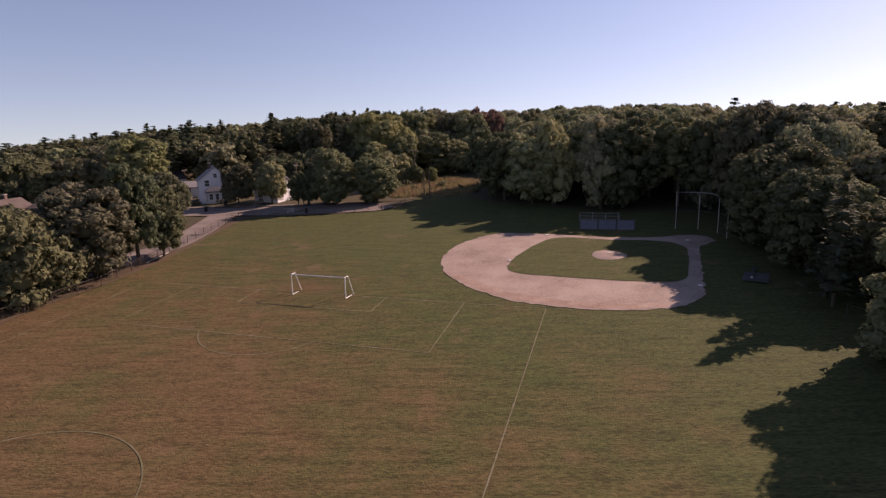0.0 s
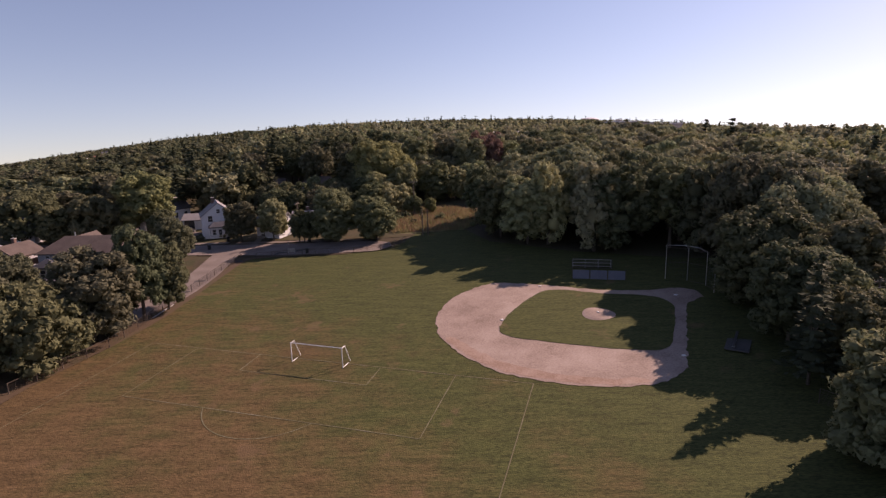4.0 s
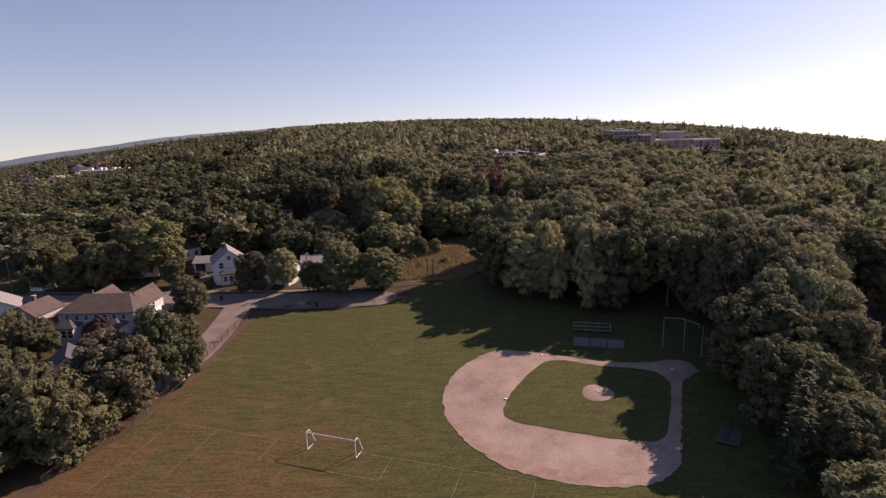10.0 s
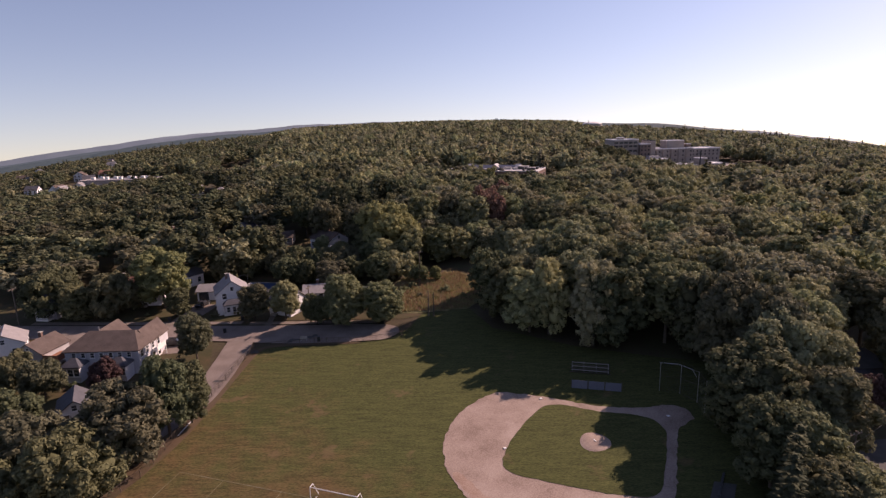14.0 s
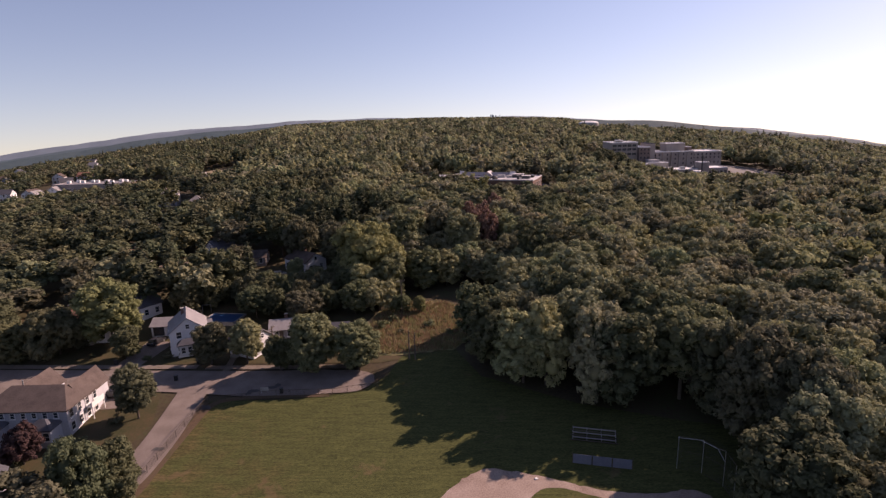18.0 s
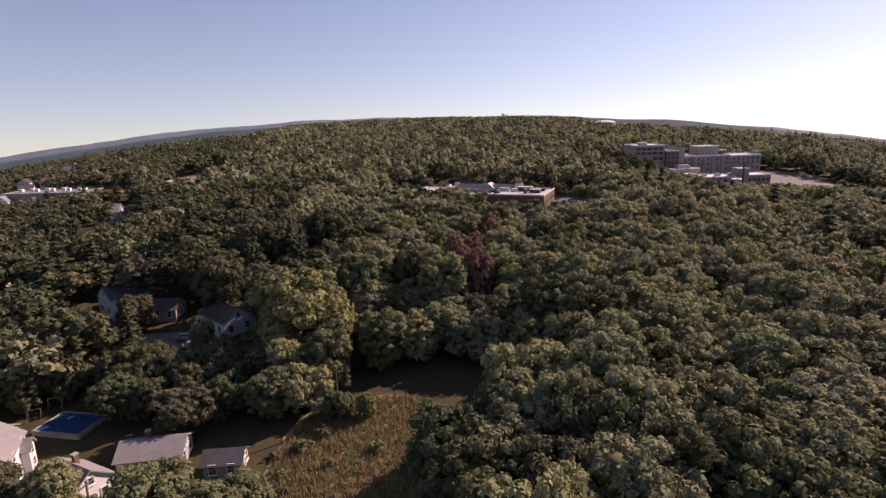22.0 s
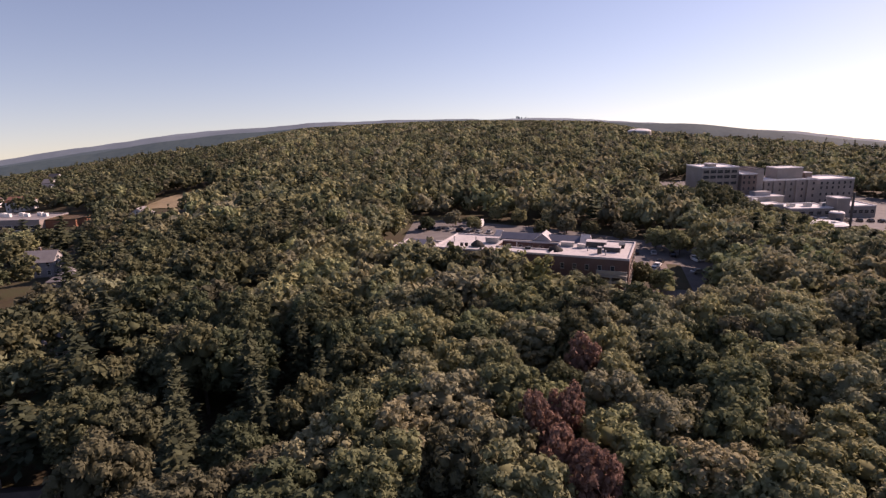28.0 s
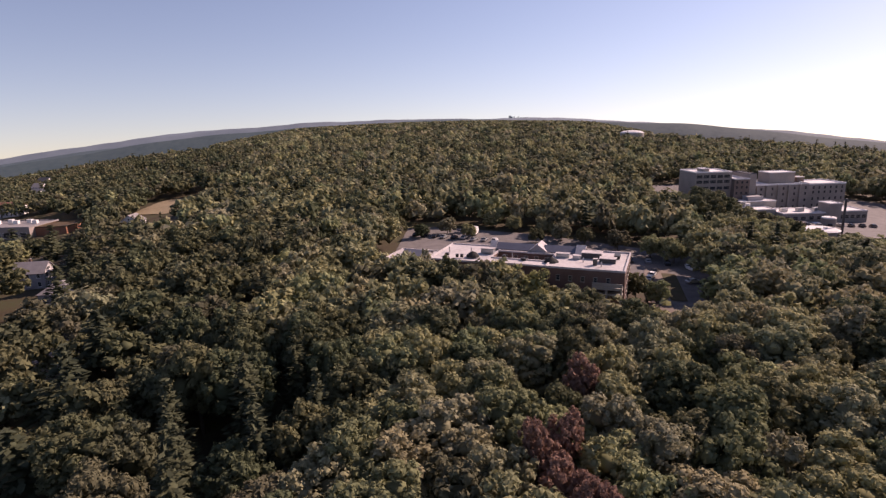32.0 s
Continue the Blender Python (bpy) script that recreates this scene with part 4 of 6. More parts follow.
for k in near_i:
    x, y = float(px[k]), float(py[k])
    h = rng.uniform(14.0, 17.5) if x > -12 else rng.uniform(12, 17)
    r = rng.uniform(4.7, 6.2)
    e = edge_gap(x, y)
    if x < 22 and 142 < y < 160 and x > 5:
        h = rng.uniform(9.5, 11.5)
    elif x < 22 and 118 < y <= 142 and x > 5:
        h = rng.uniform(13, 14.5)
    elif e < 12:
        h = rng.uniform(15.5, 18.0)
    if -62 < x < -6 and 150 < y < 178:
        h, r = rng.uniform(6.8, 8.6), rng.uniform(3.6, 4.6)
    if y > 228 and 22 < x < 56:
        h = rng.uniform(15.2, 16.6) if y < 257 else rng.uniform(12.8, 14.0)
    if -8 < x < 27 and 165 < y < 191:
        h, r = rng.uniform(9.5, 12.0), rng.uniform(4.0, 5.2)
    h = min(h, float(height_cap(x, y)))
    low = 0.06 if e < 11 or (x < 36 and 145 < y < 182 and x > -20) else 0.3
    key = str(rng.choice(["oak", "dark", "silver", "oak"] if e < 9 else ["oak", "oak", "oak", "oak", "dark", "oak", "silver"] if x > -12 else ["dark", "dark", "silver"] if x > -34 and y < 200 else ["dark"]))
    lab = {"oak": "olive-green oak in the dense wood", "dark": "dark green maple in the dense wood", "silver": "grey-green tree in the dense wood"}[key]
    tree(x, y, h, r, LEAVES[key], key, lab, k=int(rng.integers(0, 5)), clear=low, group="trees of the wood")


def forest(name, xs, ys, lib, mats, hs, rs, rng, lab, low=0.34):
    """Trees joined into one mesh a leaf colour."""
    which = rng.integers(0, len(lib), len(xs))
    ang = rng.uniform(0, 6.283, len(xs))
    V, F, T, off = [], [], [], 0
    zs = land(xs, ys)
    for i in range(len(xs)):
        v, f = lib[which[i]]
        c, s = math.cos(ang[i]), math.sin(ang[i])
        w = np.empty_like(v)
        w[:, 0], w[:, 1] = (c * v[:, 0] - s * v[:, 1]) * rs[i] + xs[i], (s * v[:, 0] + c * v[:, 1]) * rs[i] + ys[i]
        w[:, 2] = v[:, 2] * hs[i] * (1 - low) + hs[i] * low + zs[i]
        V.append(w)
        F.append(f + off)
        T.append(np.full(len(v), rng.uniform()))
        off += len(v)
    me = array_mesh(name, np.concatenate(V), np.concatenate(F), mats, np.concatenate(T))
    return tagged(new(name, me), lab, "trees", kind="stuff")


def unit(vf):
    """The crown scaled to radius 1 and height 1."""
    v = vf[0] - (0, 0, vf[0][:, 2].min())
    return np.stack([v[:, 0] / 4.4, v[:, 1] / 4.4, v[:, 2] / v[:, 2].max()], 1), vf[1]


def unit_pine(vf):
    v = vf[0] - (0, 0, vf[0][:, 2].min())
    return np.stack([v[:, 0] / 3.2, v[:, 1] / 3.2, v[:, 2] / v[:, 2].max()], 1), vf[1]


MID = [unit(crown(400 + k, 4.4, 6.4, 36, 520, 0.85)) for k in range(7)]
LOW = [unit(crown(500 + k, 4.4, 6.2, 9, 80, 1.5)) for k in range(8)]
MINI = [unit(crown(600 + k, 4.4, 6.0, 3, 22, 2.6)) for k in range(8)]
PINE_MID = [unit_pine(conifer(420 + k, cards=260, card=1.3)) for k in range(3)]
PINE_LOW = [unit_pine(conifer(430 + k, cards=24, card=3.0)) for k in range(3)]

# middle distance
mx, my, rng = scatter(-190, 230, 128, 345, 7.7, 31)
box = (mx > NEAR_BOX[0]) & (mx < NEAR_BOX[1]) & (my < NEAR_BOX[3])
view = np.abs(np.arctan2(mx - 8, my - 20)) < 0.80
mx, my = np.r_[mx[~box & view], px[rest_i]], np.r_[my[~box & view], py[rest_i]]
town = suburb(mx, my)
thin = ~town | (rng.uniform(size=len(mx)) < 0.78)
mx, my, town = mx[thin], my[thin], town[thin]
pick = rng.uniform(size=len(mx))
hs, rs = rng.uniform(12.5, 17, len(mx)) - town * rng.uniform(0, 4, len(mx)), rng.uniform(4.8, 6.4, len(mx))
hs = np.where((mx > 20) & (mx < 56) & (my > 228) & (my < 285), np.clip(hs, 11.5, 13.2), hs)
hs = np.where((mx > 112) & (my > 280), np.minimum(hs, np.interp(my, (280, 345), (13.0, 9.0))), hs)
hs = np.minimum(hs, height_cap(mx, my) * rng.uniform(0.85, 1.0, len(mx)))
hs = np.where((mx > -28) & (mx < 18) & (my > 236) & (my < 284), rng.uniform(14.8, 16.6, len(mx)), hs)
conif = pick < np.where(town, 0.12, 0.04)
dark = ~conif & (pick < np.where(town, 0.93, 0.2))
gold = ~conif & ~dark & (pick > 0.98) & ~town
oak = ~conif & ~dark & ~gold
for nm, s, lib, m, lab in (("oak_wood", oak, MID, LEAF, "dense olive-green oak wood"), ("maple_wood", dark, MID, LEAF_DARK, "dark green maples among the houses"),
                           ("turning_trees", gold, MID, LEAF_YELLOW, "trees turning yellow in the wood"), ("pine_wood", conif, PINE_MID, LEAF_PINE, "dark pines standing among broadleaf trees")):
    forest(nm, mx[s], my[s], lib, m, hs[s] * (1.15 if nm == "pine_wood" else 1), rs[s] * (0.75 if nm == "pine_wood" else 1), rng, lab)
# farther
fx, fy, rng = scatter(-620, 620, 345, 800, 9.0, 41)
fan = np.abs(np.arctan2(fx - 8, fy - 20)) < 0.80
ox, oy, _ = scatter(-330, 330, 128, 345, 9.0, 42)
fan2 = (np.abs(np.arctan2(ox - 8, oy - 20)) < 0.85) & ((ox < -190) | (ox > 230))
fx, fy = np.r_[fx[fan], ox[fan2]], np.r_[fy[fan], oy[fan2]]
town = (fx < -120 - (fy - 345) * 0.25)
thin = ~town | (rng.uniform(size=len(fx)) < 0.88)
fx, fy, town = fx[thin], fy[thin], town[thin]
pick = rng.uniform(size=len(fx))
conif = pick < 0.10
dark = ~conif & (pick < np.where(town, 0.96, 0.5))
oak = ~conif & ~dark
hs, rs = np.minimum(rng.uniform(11, 17, len(fx)), height_cap(fx, fy) * rng.uniform(0.85, 1.05, len(fx))), rng.uniform(5.6, 7.4, len(fx))
for nm, s, lib, m, lab in (("far_oaks", oak, LOW, LEAF, "distant olive-green woods on the hill"), ("far_maples", dark, LOW, LEAF_DARK, "distant dark green woods on the hill"),
                           ("far_pines", conif, PINE_LOW, LEAF_PINE, "distant pines on the hill")):
    forest(nm, fx[s], fy[s], lib, m, hs[s] * (1.2 if nm == "far_pines" else 1), rs[s] * (0.7 if nm == "far_pines" else 1), rng, lab, 0.2)
# the hills
hx, hy, rng = scatter(-1700, 1700, 800, 2300, 18.5, 51)
fan = np.abs(np.arctan2(hx - 8, hy - 20)) < 0.80
az = np.arctan2(hx - 8, hy - 60)
fan &= (np.hypot(hx - 8, hy - 60) < 1150) | ((az > -0.42) & (az < 0.28))
hx, hy = hx[fan], hy[fan]
dark = rng.uniform(size=len(hx)) < 0.5
hs, rs = rng.uniform(9, 17, len(hx)), rng.uniform(8.5, 12, len(hx))
forest("hill_woods", hx[~dark], hy[~dark], MINI, LEAF, hs[~dark], rs[~dark], rng, "woods covering the far hill", 0.1)
forest("hill_woods", hx[dark], hy[dark], MINI, LEAF_DARK, hs[dark], rs[dark], rng, "darker woods covering the far hill", 0.1)


# ---- houses ----
WINDOWS = {}


def window_meshes(w, h, mat):
    """Frame, pane and sill of a window that faces -y, sharing meshes between alike ones."""
    key = (round(w, 2), round(h, 2), mat.name)
    if key not in WINDOWS:
        fr, v = Geo(), []
        for y in (-0.09, 0.03):
            for e in (0.1, 0.0):
                v += [(sx * (w / 2 + e), y, sz * (h / 2 + e)) for sx, sz in ((-1, -1), (1, -1), (1, 1), (-1, 1))]
        fr.v = v
        for k in range(4):
            n = (k + 1) % 4
            fr.f += [(k, n, 4 + n, 4 + k), (8 + n, 8 + k, 12 + k, 12 + n), (n, k, 8 + k, 8 + n), (4 + k, 4 + n, 12 + n, 12 + k)]
        made = [fr.mesh("window"), Geo().box((0, -0.03, 0), (w, 0.04, h)).mesh("pane"), Geo().box((0, -0.11, -h / 2 - 0.15), (w + 0.32, 0.22, 0.08)).mesh("sill"), Geo().box((0, -0.065, 0), (w, 0.03, 0.06)).mesh("bar")]
        for me, m in zip(made, (mat, GLASS, mat, mat)):
            me.materials.append(m)
        WINDOWS[key] = made
    return WINDOWS[key]


def window(parent, x, z, side, face, w=0.95, h=1.35, frame_mat=None):
    """A sash window on one face of a house: side 'f', 'b' (front, back: x along) or 'l', 'r' (x is along y)."""
    fr, pn, sill, bar = window_meshes(w, h, frame_mat or WHITE)
    m = {"f": pose(x, face - 0.01, z), "b": pose(x, face + 0.01, z, 0, 0, 180), "l": pose(face - 0.01, x, z, 0, 0, -90), "r": pose(face + 0.01, x, z, 0, 0, 90)}[side]
    f = part("window", fr, None, parent)
    f.matrix_basis = m
    part("pane", pn, None, f, "dark glass pane")
    part("sill", sill, None, f)
    part("bar", bar, None, f)
    return f


def gable_block(parent, x0, x1, y0, y1, eave, rise, wall, roof, axis="y", over=0.35, t=0.16, names=("wall", "roof")):
    """Walls with gables and a two-slope roof; axis: the way of the ridge."""
    g = Geo()
    z0 = -0.8
    if axis == "y":
        a = [(x0, z0), (x1, z0), (x1, eave), ((x0 + x1) / 2, eave + rise), (x0, eave)]
        A, B = [(p, y0, q) for p, q in a], [(p, y1, q) for p, q in a]
    else:
        a = [(y0, z0), (y1, z0), (y1, eave), ((y0 + y1) / 2, eave + rise), (y0, eave)]
        A, B = [(x1, p, q) for p, q in a], [(x0, p, q) for p, q in a]
    g.poly(A).poly(B[::-1])
    for k in range(5):
        if k not in (2, 3):
            g.poly([A[(k + 1) % 5], A[k], B[k], B[(k + 1) % 5]])
    part(names[0], g, wall, parent)
    r = Geo()
    lift = 0.17
    if axis == "y":
        m, half = (x0 + x1) / 2, (x1 - x0) / 2
        e = over * rise / half
        r.slab([(m, y0 - over, eave + rise + lift), (m, y1 + over, eave + rise + lift), (x0 - over, y1 + over, eave - e + lift), (x0 - over, y0 - over, eave - e + lift)], t)
        r.slab([(m, y1 + over, eave + rise + lift), (m, y0 - over, eave + rise + lift), (x1 + over, y0 - over, eave - e + lift), (x1 + over, y1 + over, eave - e + lift)], t)
    else:
        m, half = (y0 + y1) / 2, (y1 - y0) / 2
        e = over * rise / half
        r.slab([(x0 - over, m, eave + rise + lift), (x0 - over, y0 - over, eave - e + lift), (x1 + over, y0 - over, eave - e + lift), (x1 + over, m, eave + rise + lift)], t)
        r.slab([(x1 + over, m, eave + rise + lift), (x1 + over, y1 + over, eave - e + lift), (x0 - over, y1 + over, eave - e + lift), (x0 - over, m, eave + rise + lift)], t)
    return part(names[1], r, roof, parent)


def hip_roof(parent, x0, x1, y0, y1, eave, rise, mat, over=0.4, inset=None, name="roof"):
    x0, x1, y0, y1 = x0 - over, x1 + over, y0 - over, y1 + over
    k = min(x1 - x0, y1 - y0) / 2 if inset is None else inset
    g, a = Geo(), [(x0, y0, eave), (x1, y0, eave), (x1, y1, eave), (x0, y1, eave)]
    if x1 - x0 >= y1 - y0:
        p, q = (x0 + k, (y0 + y1) / 2, eave + rise), (x1 - k, (y0 + y1) / 2, eave + rise)
        g.poly([a[0], a[1], q, p]).poly([a[1], a[2], q]).poly([a[2], a[3], p, q]).poly([a[3], a[0], p])
    else:
        p, q = ((x0 + x1) / 2, y0 + k, eave + rise), ((x0 + x1) / 2, y1 - k, eave + rise)
        g.poly([a[0], a[1], p]).poly([a[1], a[2], q, p]).poly([a[2], a[3], q]).poly([a[3], a[0], p, q])
    g.poly(a[::-1])
    g.box(((x0 + x1) / 2, (y0 + y1) / 2, eave - 0.1), (x1 - x0, y1 - y0, 0.18))
    return part(name, g, mat, parent)


def house(x, y, turn, w, d, eave, rise, wall, roof, label, axis="y", name="house", storeys=2, chimney=True, porch=False, group="", porch_mat=None):
    h = thing(name, x, y, turn, label, "house", group)
    x0, x1, y0, y1 = -w / 2, w / 2, -d / 2, d / 2
    gable_block(h, x0, x1, y0, y1, eave, rise, wall, roof, axis)
    for s in range(storeys):
        z = 1.6 + s * 2.75
        if z + 0.6 > eave:
            break
        for k in range(max(2, int(w / 2.6))):
            window(h, x0 + w * (k + 0.5) / max(2, int(w / 2.6)), z, "f", y0)
        for k in range(max(2, int(d / 3.0))):
            c = y0 + d * (k + 0.5) / max(2, int(d / 3.0))
            window(h, c, z, "r", x1)
            window(h, c, z, "l", x0)
    if axis == "y":
        window(h, 0, eave + rise * 0.35, "f", y0, 0.7, 0.9)
    else:
        window(h, 0, eave + rise * 0.35, "r", x1, 0.7, 0.9)
    part("door", Geo().box((x0 + w * 0.28, y0 - 0.03, 1.05), (1.0, 0.1, 2.1)), WOOD, h, "dark wooden door")
    part("step", Geo().box((x0 + w * 0.28, y0 - 0.6, 0.05), (1.6, 1.1, 0.5)), CONCRETE, h, "concrete doorstep")
    if chimney:
        c = part("chimney", Geo().box((x0 + w * 0.4, y0 + d * 0.62, eave + rise * 0.9), (0.6, 0.6, 2.2)), BRICK, h, "brick chimney")
        part("cap", Geo().box((x0 + w * 0.4, y0 + d * 0.62, eave + rise * 0.9 + 1.16), (0.76, 0.76, 0.12)), CONCRETE, c)
    if porch:
        p = Geo()
        pw = w * 0.62
        for px in (-pw / 2, pw / 2):
            p.box((px, y0 - 1.7, 1.25), (0.16, 0.16, 2.5))
        p.box((0, y0 - 0.9, 0.1), (pw + 0.2, 1.8, 0.4))
        part("porch", p, WHITE, h, "white porch with posts")
        part("porch_wall", Geo().box((0, y0 - 0.85, 1.2), (pw * 0.9, 1.5, 2.3)), wall, h)
        hip_roof(h, -pw / 2, pw / 2, y0 - 1.8, y0 + 0.2, 2.6, 1.1, porch_mat or SHINGLE_DARK, 0.2, name="porch_roof")
        for k in range(3):
            window(h, (k - 1) * pw * 0.28, 1.35, "f", y0 - 1.6, 0.7, 1.2)
    return h


h1 = house(-50.2, 145.2, 26, 7.4, 8.2, 5.0, 2.9, SIDING, SHINGLE_GREY, "white two-storey gabled house with dark porch roof", porch=True)
gable_block(h1, 2.6, 4.8, 0.6, 3.4, 3.7, 1.2, SIDING, SHINGLE_GREY, "x", names=("wing_wall", "wing_roof"))
for z in (1.3, 3.2):
    window(h1, 2.0, z, "r", 4.8, 0.9, 1.1)
g1 = thing("garage", -58.2, 153.2, 6, "single-storey garage with a grey roof and open door", "garage")
gable_block(g1, -3.6, 3.6, -2.6, 2.8, 2.3, 1.2, SIDING, SHINGLE_GREY, "x")
# no opening is cut: a dark panel stands for the shaded interior
part("door", Geo().box((-1.9, -2.64, 1.1), (2.5, 0.08, 2.1)), GLASS, g1, "dark panel painted for the shade inside the open garage doorway")
part("trim", Geo().box((-1.9, -2.68, 2.25), (2.9, 0.1, 0.18)).box((-3.25, -2.68, 1.1), (0.18, 0.1, 2.2)).box((-0.55, -2.68, 1.1), (0.18, 0.1, 2.2)), WHITE, g1)
house(-35.0, 141.8, -24, 6.6, 6.0, 3.3, 2.2, SIDING, SHINGLE_GREY, "small white house with solar panels on its roof", axis="x")
sl = thing("solar_array", -35.0, 141.8, -24, "dark solar panels mounted on the house roof", "solar panels", z=float(land(-35.0, 141.8)))
for k in range(3):
    xx = -1.9 + k * 1.8
    y0, z0, y1, z1 = -2.8, 3.3 + 0.2 * 2.2 / 3.0 + 0.26, -0.4, 3.3 + 2.6 * 2.2 / 3.0 + 0.26
    pnl = part("panel", Geo().slab([(xx - 0.85, y1, z1), (xx - 0.85, y0, z0), (xx + 0.85, y0, z0), (xx + 0.85, y1, z1)], 0.06), SOLAR, sl)
    rim = Geo()
    for a, b in (((xx - 0.87, y0, z0), (xx + 0.87, y0, z0)), ((xx - 0.87, y1, z1), (xx + 0.87, y1, z1)), ((xx - 0.87, y0, z0), (xx - 0.87, y1, z1)), ((xx + 0.87, y0, z0), (xx + 0.87, y1, z1))):
        rim.tube(a, b, 0.04, n=5)
    part("rim", rim, METAL, pnl, "pale metal rim")
house(-28.6, 149.4, 12, 8.5, 6.0, 2.5, 1.4, GREYSIDE, SHINGLE_GREY, "low grey house with a pale shingle roof", axis="x", storeys=1)
house(-17.5, 147.5, 8, 5, 4, 2.2, 1.2, GREYSIDE, SHINGLE_DARK, "small dark shed behind the street trees", axis="x", storeys=1, chimney=False, name="shed")
house(-69.6, 163.0, -30, 5.2, 5.6, 3.2, 2.0, SIDING, SHINGLE_DARK, "small white outbuilding with a dark roof", storeys=1, chimney=False, name="outbuilding")
house(-82.0, 154.0, 10, 7.5, 7, 3.6, 1.9, TANSIDE, SHINGLE_RED, "house with a reddish roof behind trees", axis="x")
house(-94, 143.0, -6, 5.0, 6, 3.8, 2.2, GREYSIDE, SHINGLE_DARK, "grey house with white porch among trees", porch=True)
house(-73.0, 150.5, 5, 5.5, 6, 3.4, 1.8, SIDING, SHINGLE_GREY, "white house half hidden by a large maple", storeys=1)
house(-66.0, 204.5, -35, 7.5, 8.5, 4.4, 2.6, SIDING, SHINGLE_DARK, "white house with a dark roof in the trees")
house(-56.0, 200.5, 8, 11, 7, 2.6, 1.6, TANSIDE, SHINGLE, "low tan house with a wide brown roof", axis="x", storeys=1)
house(-36.6, 194.2, -40, 10.5, 7.5, 3.4, 2.2, SIDING, SHINGLE, "white house with a brown roof by the wood", axis="x")
house(-89.5, 194.5, -35, 8, 9, 4.6, 2.6, SIDING, SHINGLE_RED, "white house with a red-edged roof in the trees")
house(-114, 223, 15, 8, 8, 4.8, 2.5, TANSIDE, SHINGLE_RED, "tan house among dark trees", axis="x")
house(-138, 313, 12, 9.5, 8, 5.2, 3.0, GREYSIDE, SHINGLE_GREY, "tall grey house with a pale roof in the wood", axis="x")
hh = thing("house", -114.5, 294, 12, "grey house with a dark hipped roof in the wood", "house")
part("wall", Geo().box((0, 0, 1.4), (9, 8.5, 4.4)), GREYSIDE, hh)
hip_roof(hh, -4.5, 4.5, -4.25, 4.25, 3.7, 3.2, SHINGLE_GREY)
for k in range(3):
    window(hh, -3 + 3 * k, 1.8, "f", -4.25)
house(-81, 247, 20, 9, 8, 4.5, 2.6, SIDING, SHINGLE_GREY, "white house hidden in the wood", axis="x")
for k, (x, y, t, wm, rm) in enumerate(TOWN):
    house(x, y, t, 9, 8, 5.5, 3.0, (SIDING, TANSIDE)[wm], (SHINGLE_DARK, SHINGLE, SHINGLE_GREY, SHINGLE_RED)[rm], "white house showing among the town's distant trees" if wm == 0 else "tan house showing among the town's distant trees", axis="xy"[k % 2], group="town houses", chimney=False)

# apartment house with a hipped roof and two front bays
ap = thing("apartment_house", -63.0, 116.6, 2, "long white two-storey house with brown hipped roof", "house")
# white walls drawn in the siding colour that has shade mixed in
part("wall", Geo().box((0, 0, 2.1), (14.4, 9.0, 5.4)), SHADE_SIDING, ap)
hip_roof(ap, -7.2, 7.2, -4.5, 4.5, 4.8, 2.5, SHINGLE, 0.4, 3.0)
gable_block(ap, -5.6, -0.9, 1.0, 7.6, 4.5, 2.4, SHADE_SIDING, SHINGLE, "y", names=("rear_wing", "rear_roof"))
gable_block(ap, 3.3, 7.0, 0.5, 7.8, 4.5, 2.5, SHADE_SIDING, SHINGLE, "y", names=("side_wing", "side_roof"))
for a, b in ((-6.4, -2.8), (2.2, 6.0)):
    part("bay", Geo().box(((a + b) / 2, -5.9, 1.0), (b - a, 3.0, 3.6)), SHADE_SIDING, ap)
    hip_roof(ap, a, b, -7.4, -4.5, 2.8, 1.3, SHINGLE_DARK, 0.25, name="bay_roof")
    for k in range(3):
        window(ap, a + (b - a) * (k + 0.5) / 3, 1.6, "f", -7.4)
for k in range(7):
    window(ap, -5.4 + 1.8 * k, 3.9, "f", -4.5, 0.7, 0.9)
for k in range(4):
    window(ap, -3.4 + 2.2 * k, 3.7, "r", 7.2)
    window(ap, -3.4 + 2.2 * k, 1.4, "r", 7.2)
part("balcony", Geo().box((7.8, 2.2, 2.5), (1.2, 3.6, 0.18)).box((8.35, 2.2, 3.0), (0.08, 3.6, 0.9)).box((8.3, 0.5, 1.1), (0.14, 0.14, 2.8)).box((8.3, 3.9, 1.1), (0.14, 0.14, 2.8)), WHITE, ap, "white timber balcony")
part("vent_pipe", Geo().tube((-3.0, 0.6, 6.6), (-3.0, 0.6, 7.9), 0.12), METAL, ap)
# smaller neighbours
ng = house(-78.0, 116.5, -4, 6.0, 7, 4.0, 1.9, GREYSIDE, SHINGLE, "grey two-storey house with a roof terrace")
part("deck", Geo().box((4.9, -1.6, 2.8), (3.2, 4.6, 0.25)).box((6.4, -1.6, 3.4), (0.1, 4.6, 0.9)).box((4.9, -3.85, 3.4), (3.2, 0.1, 0.9)), TERRACOTTA, ng, "reddish roof terrace with railings")
house(-90, 121.5, 35, 7.5, 8, 3.2, 2.2, SIDING, SHINGLE_GREY, "white barn-roofed house beside the street", storeys=1)
house(-58.6, 97.6, 32, 5.2, 6.5, 2.6, 1.9, SIDING, SHINGLE_DARK, "white garage with a dark gabled roof", storeys=1, chimney=False, name="garage")

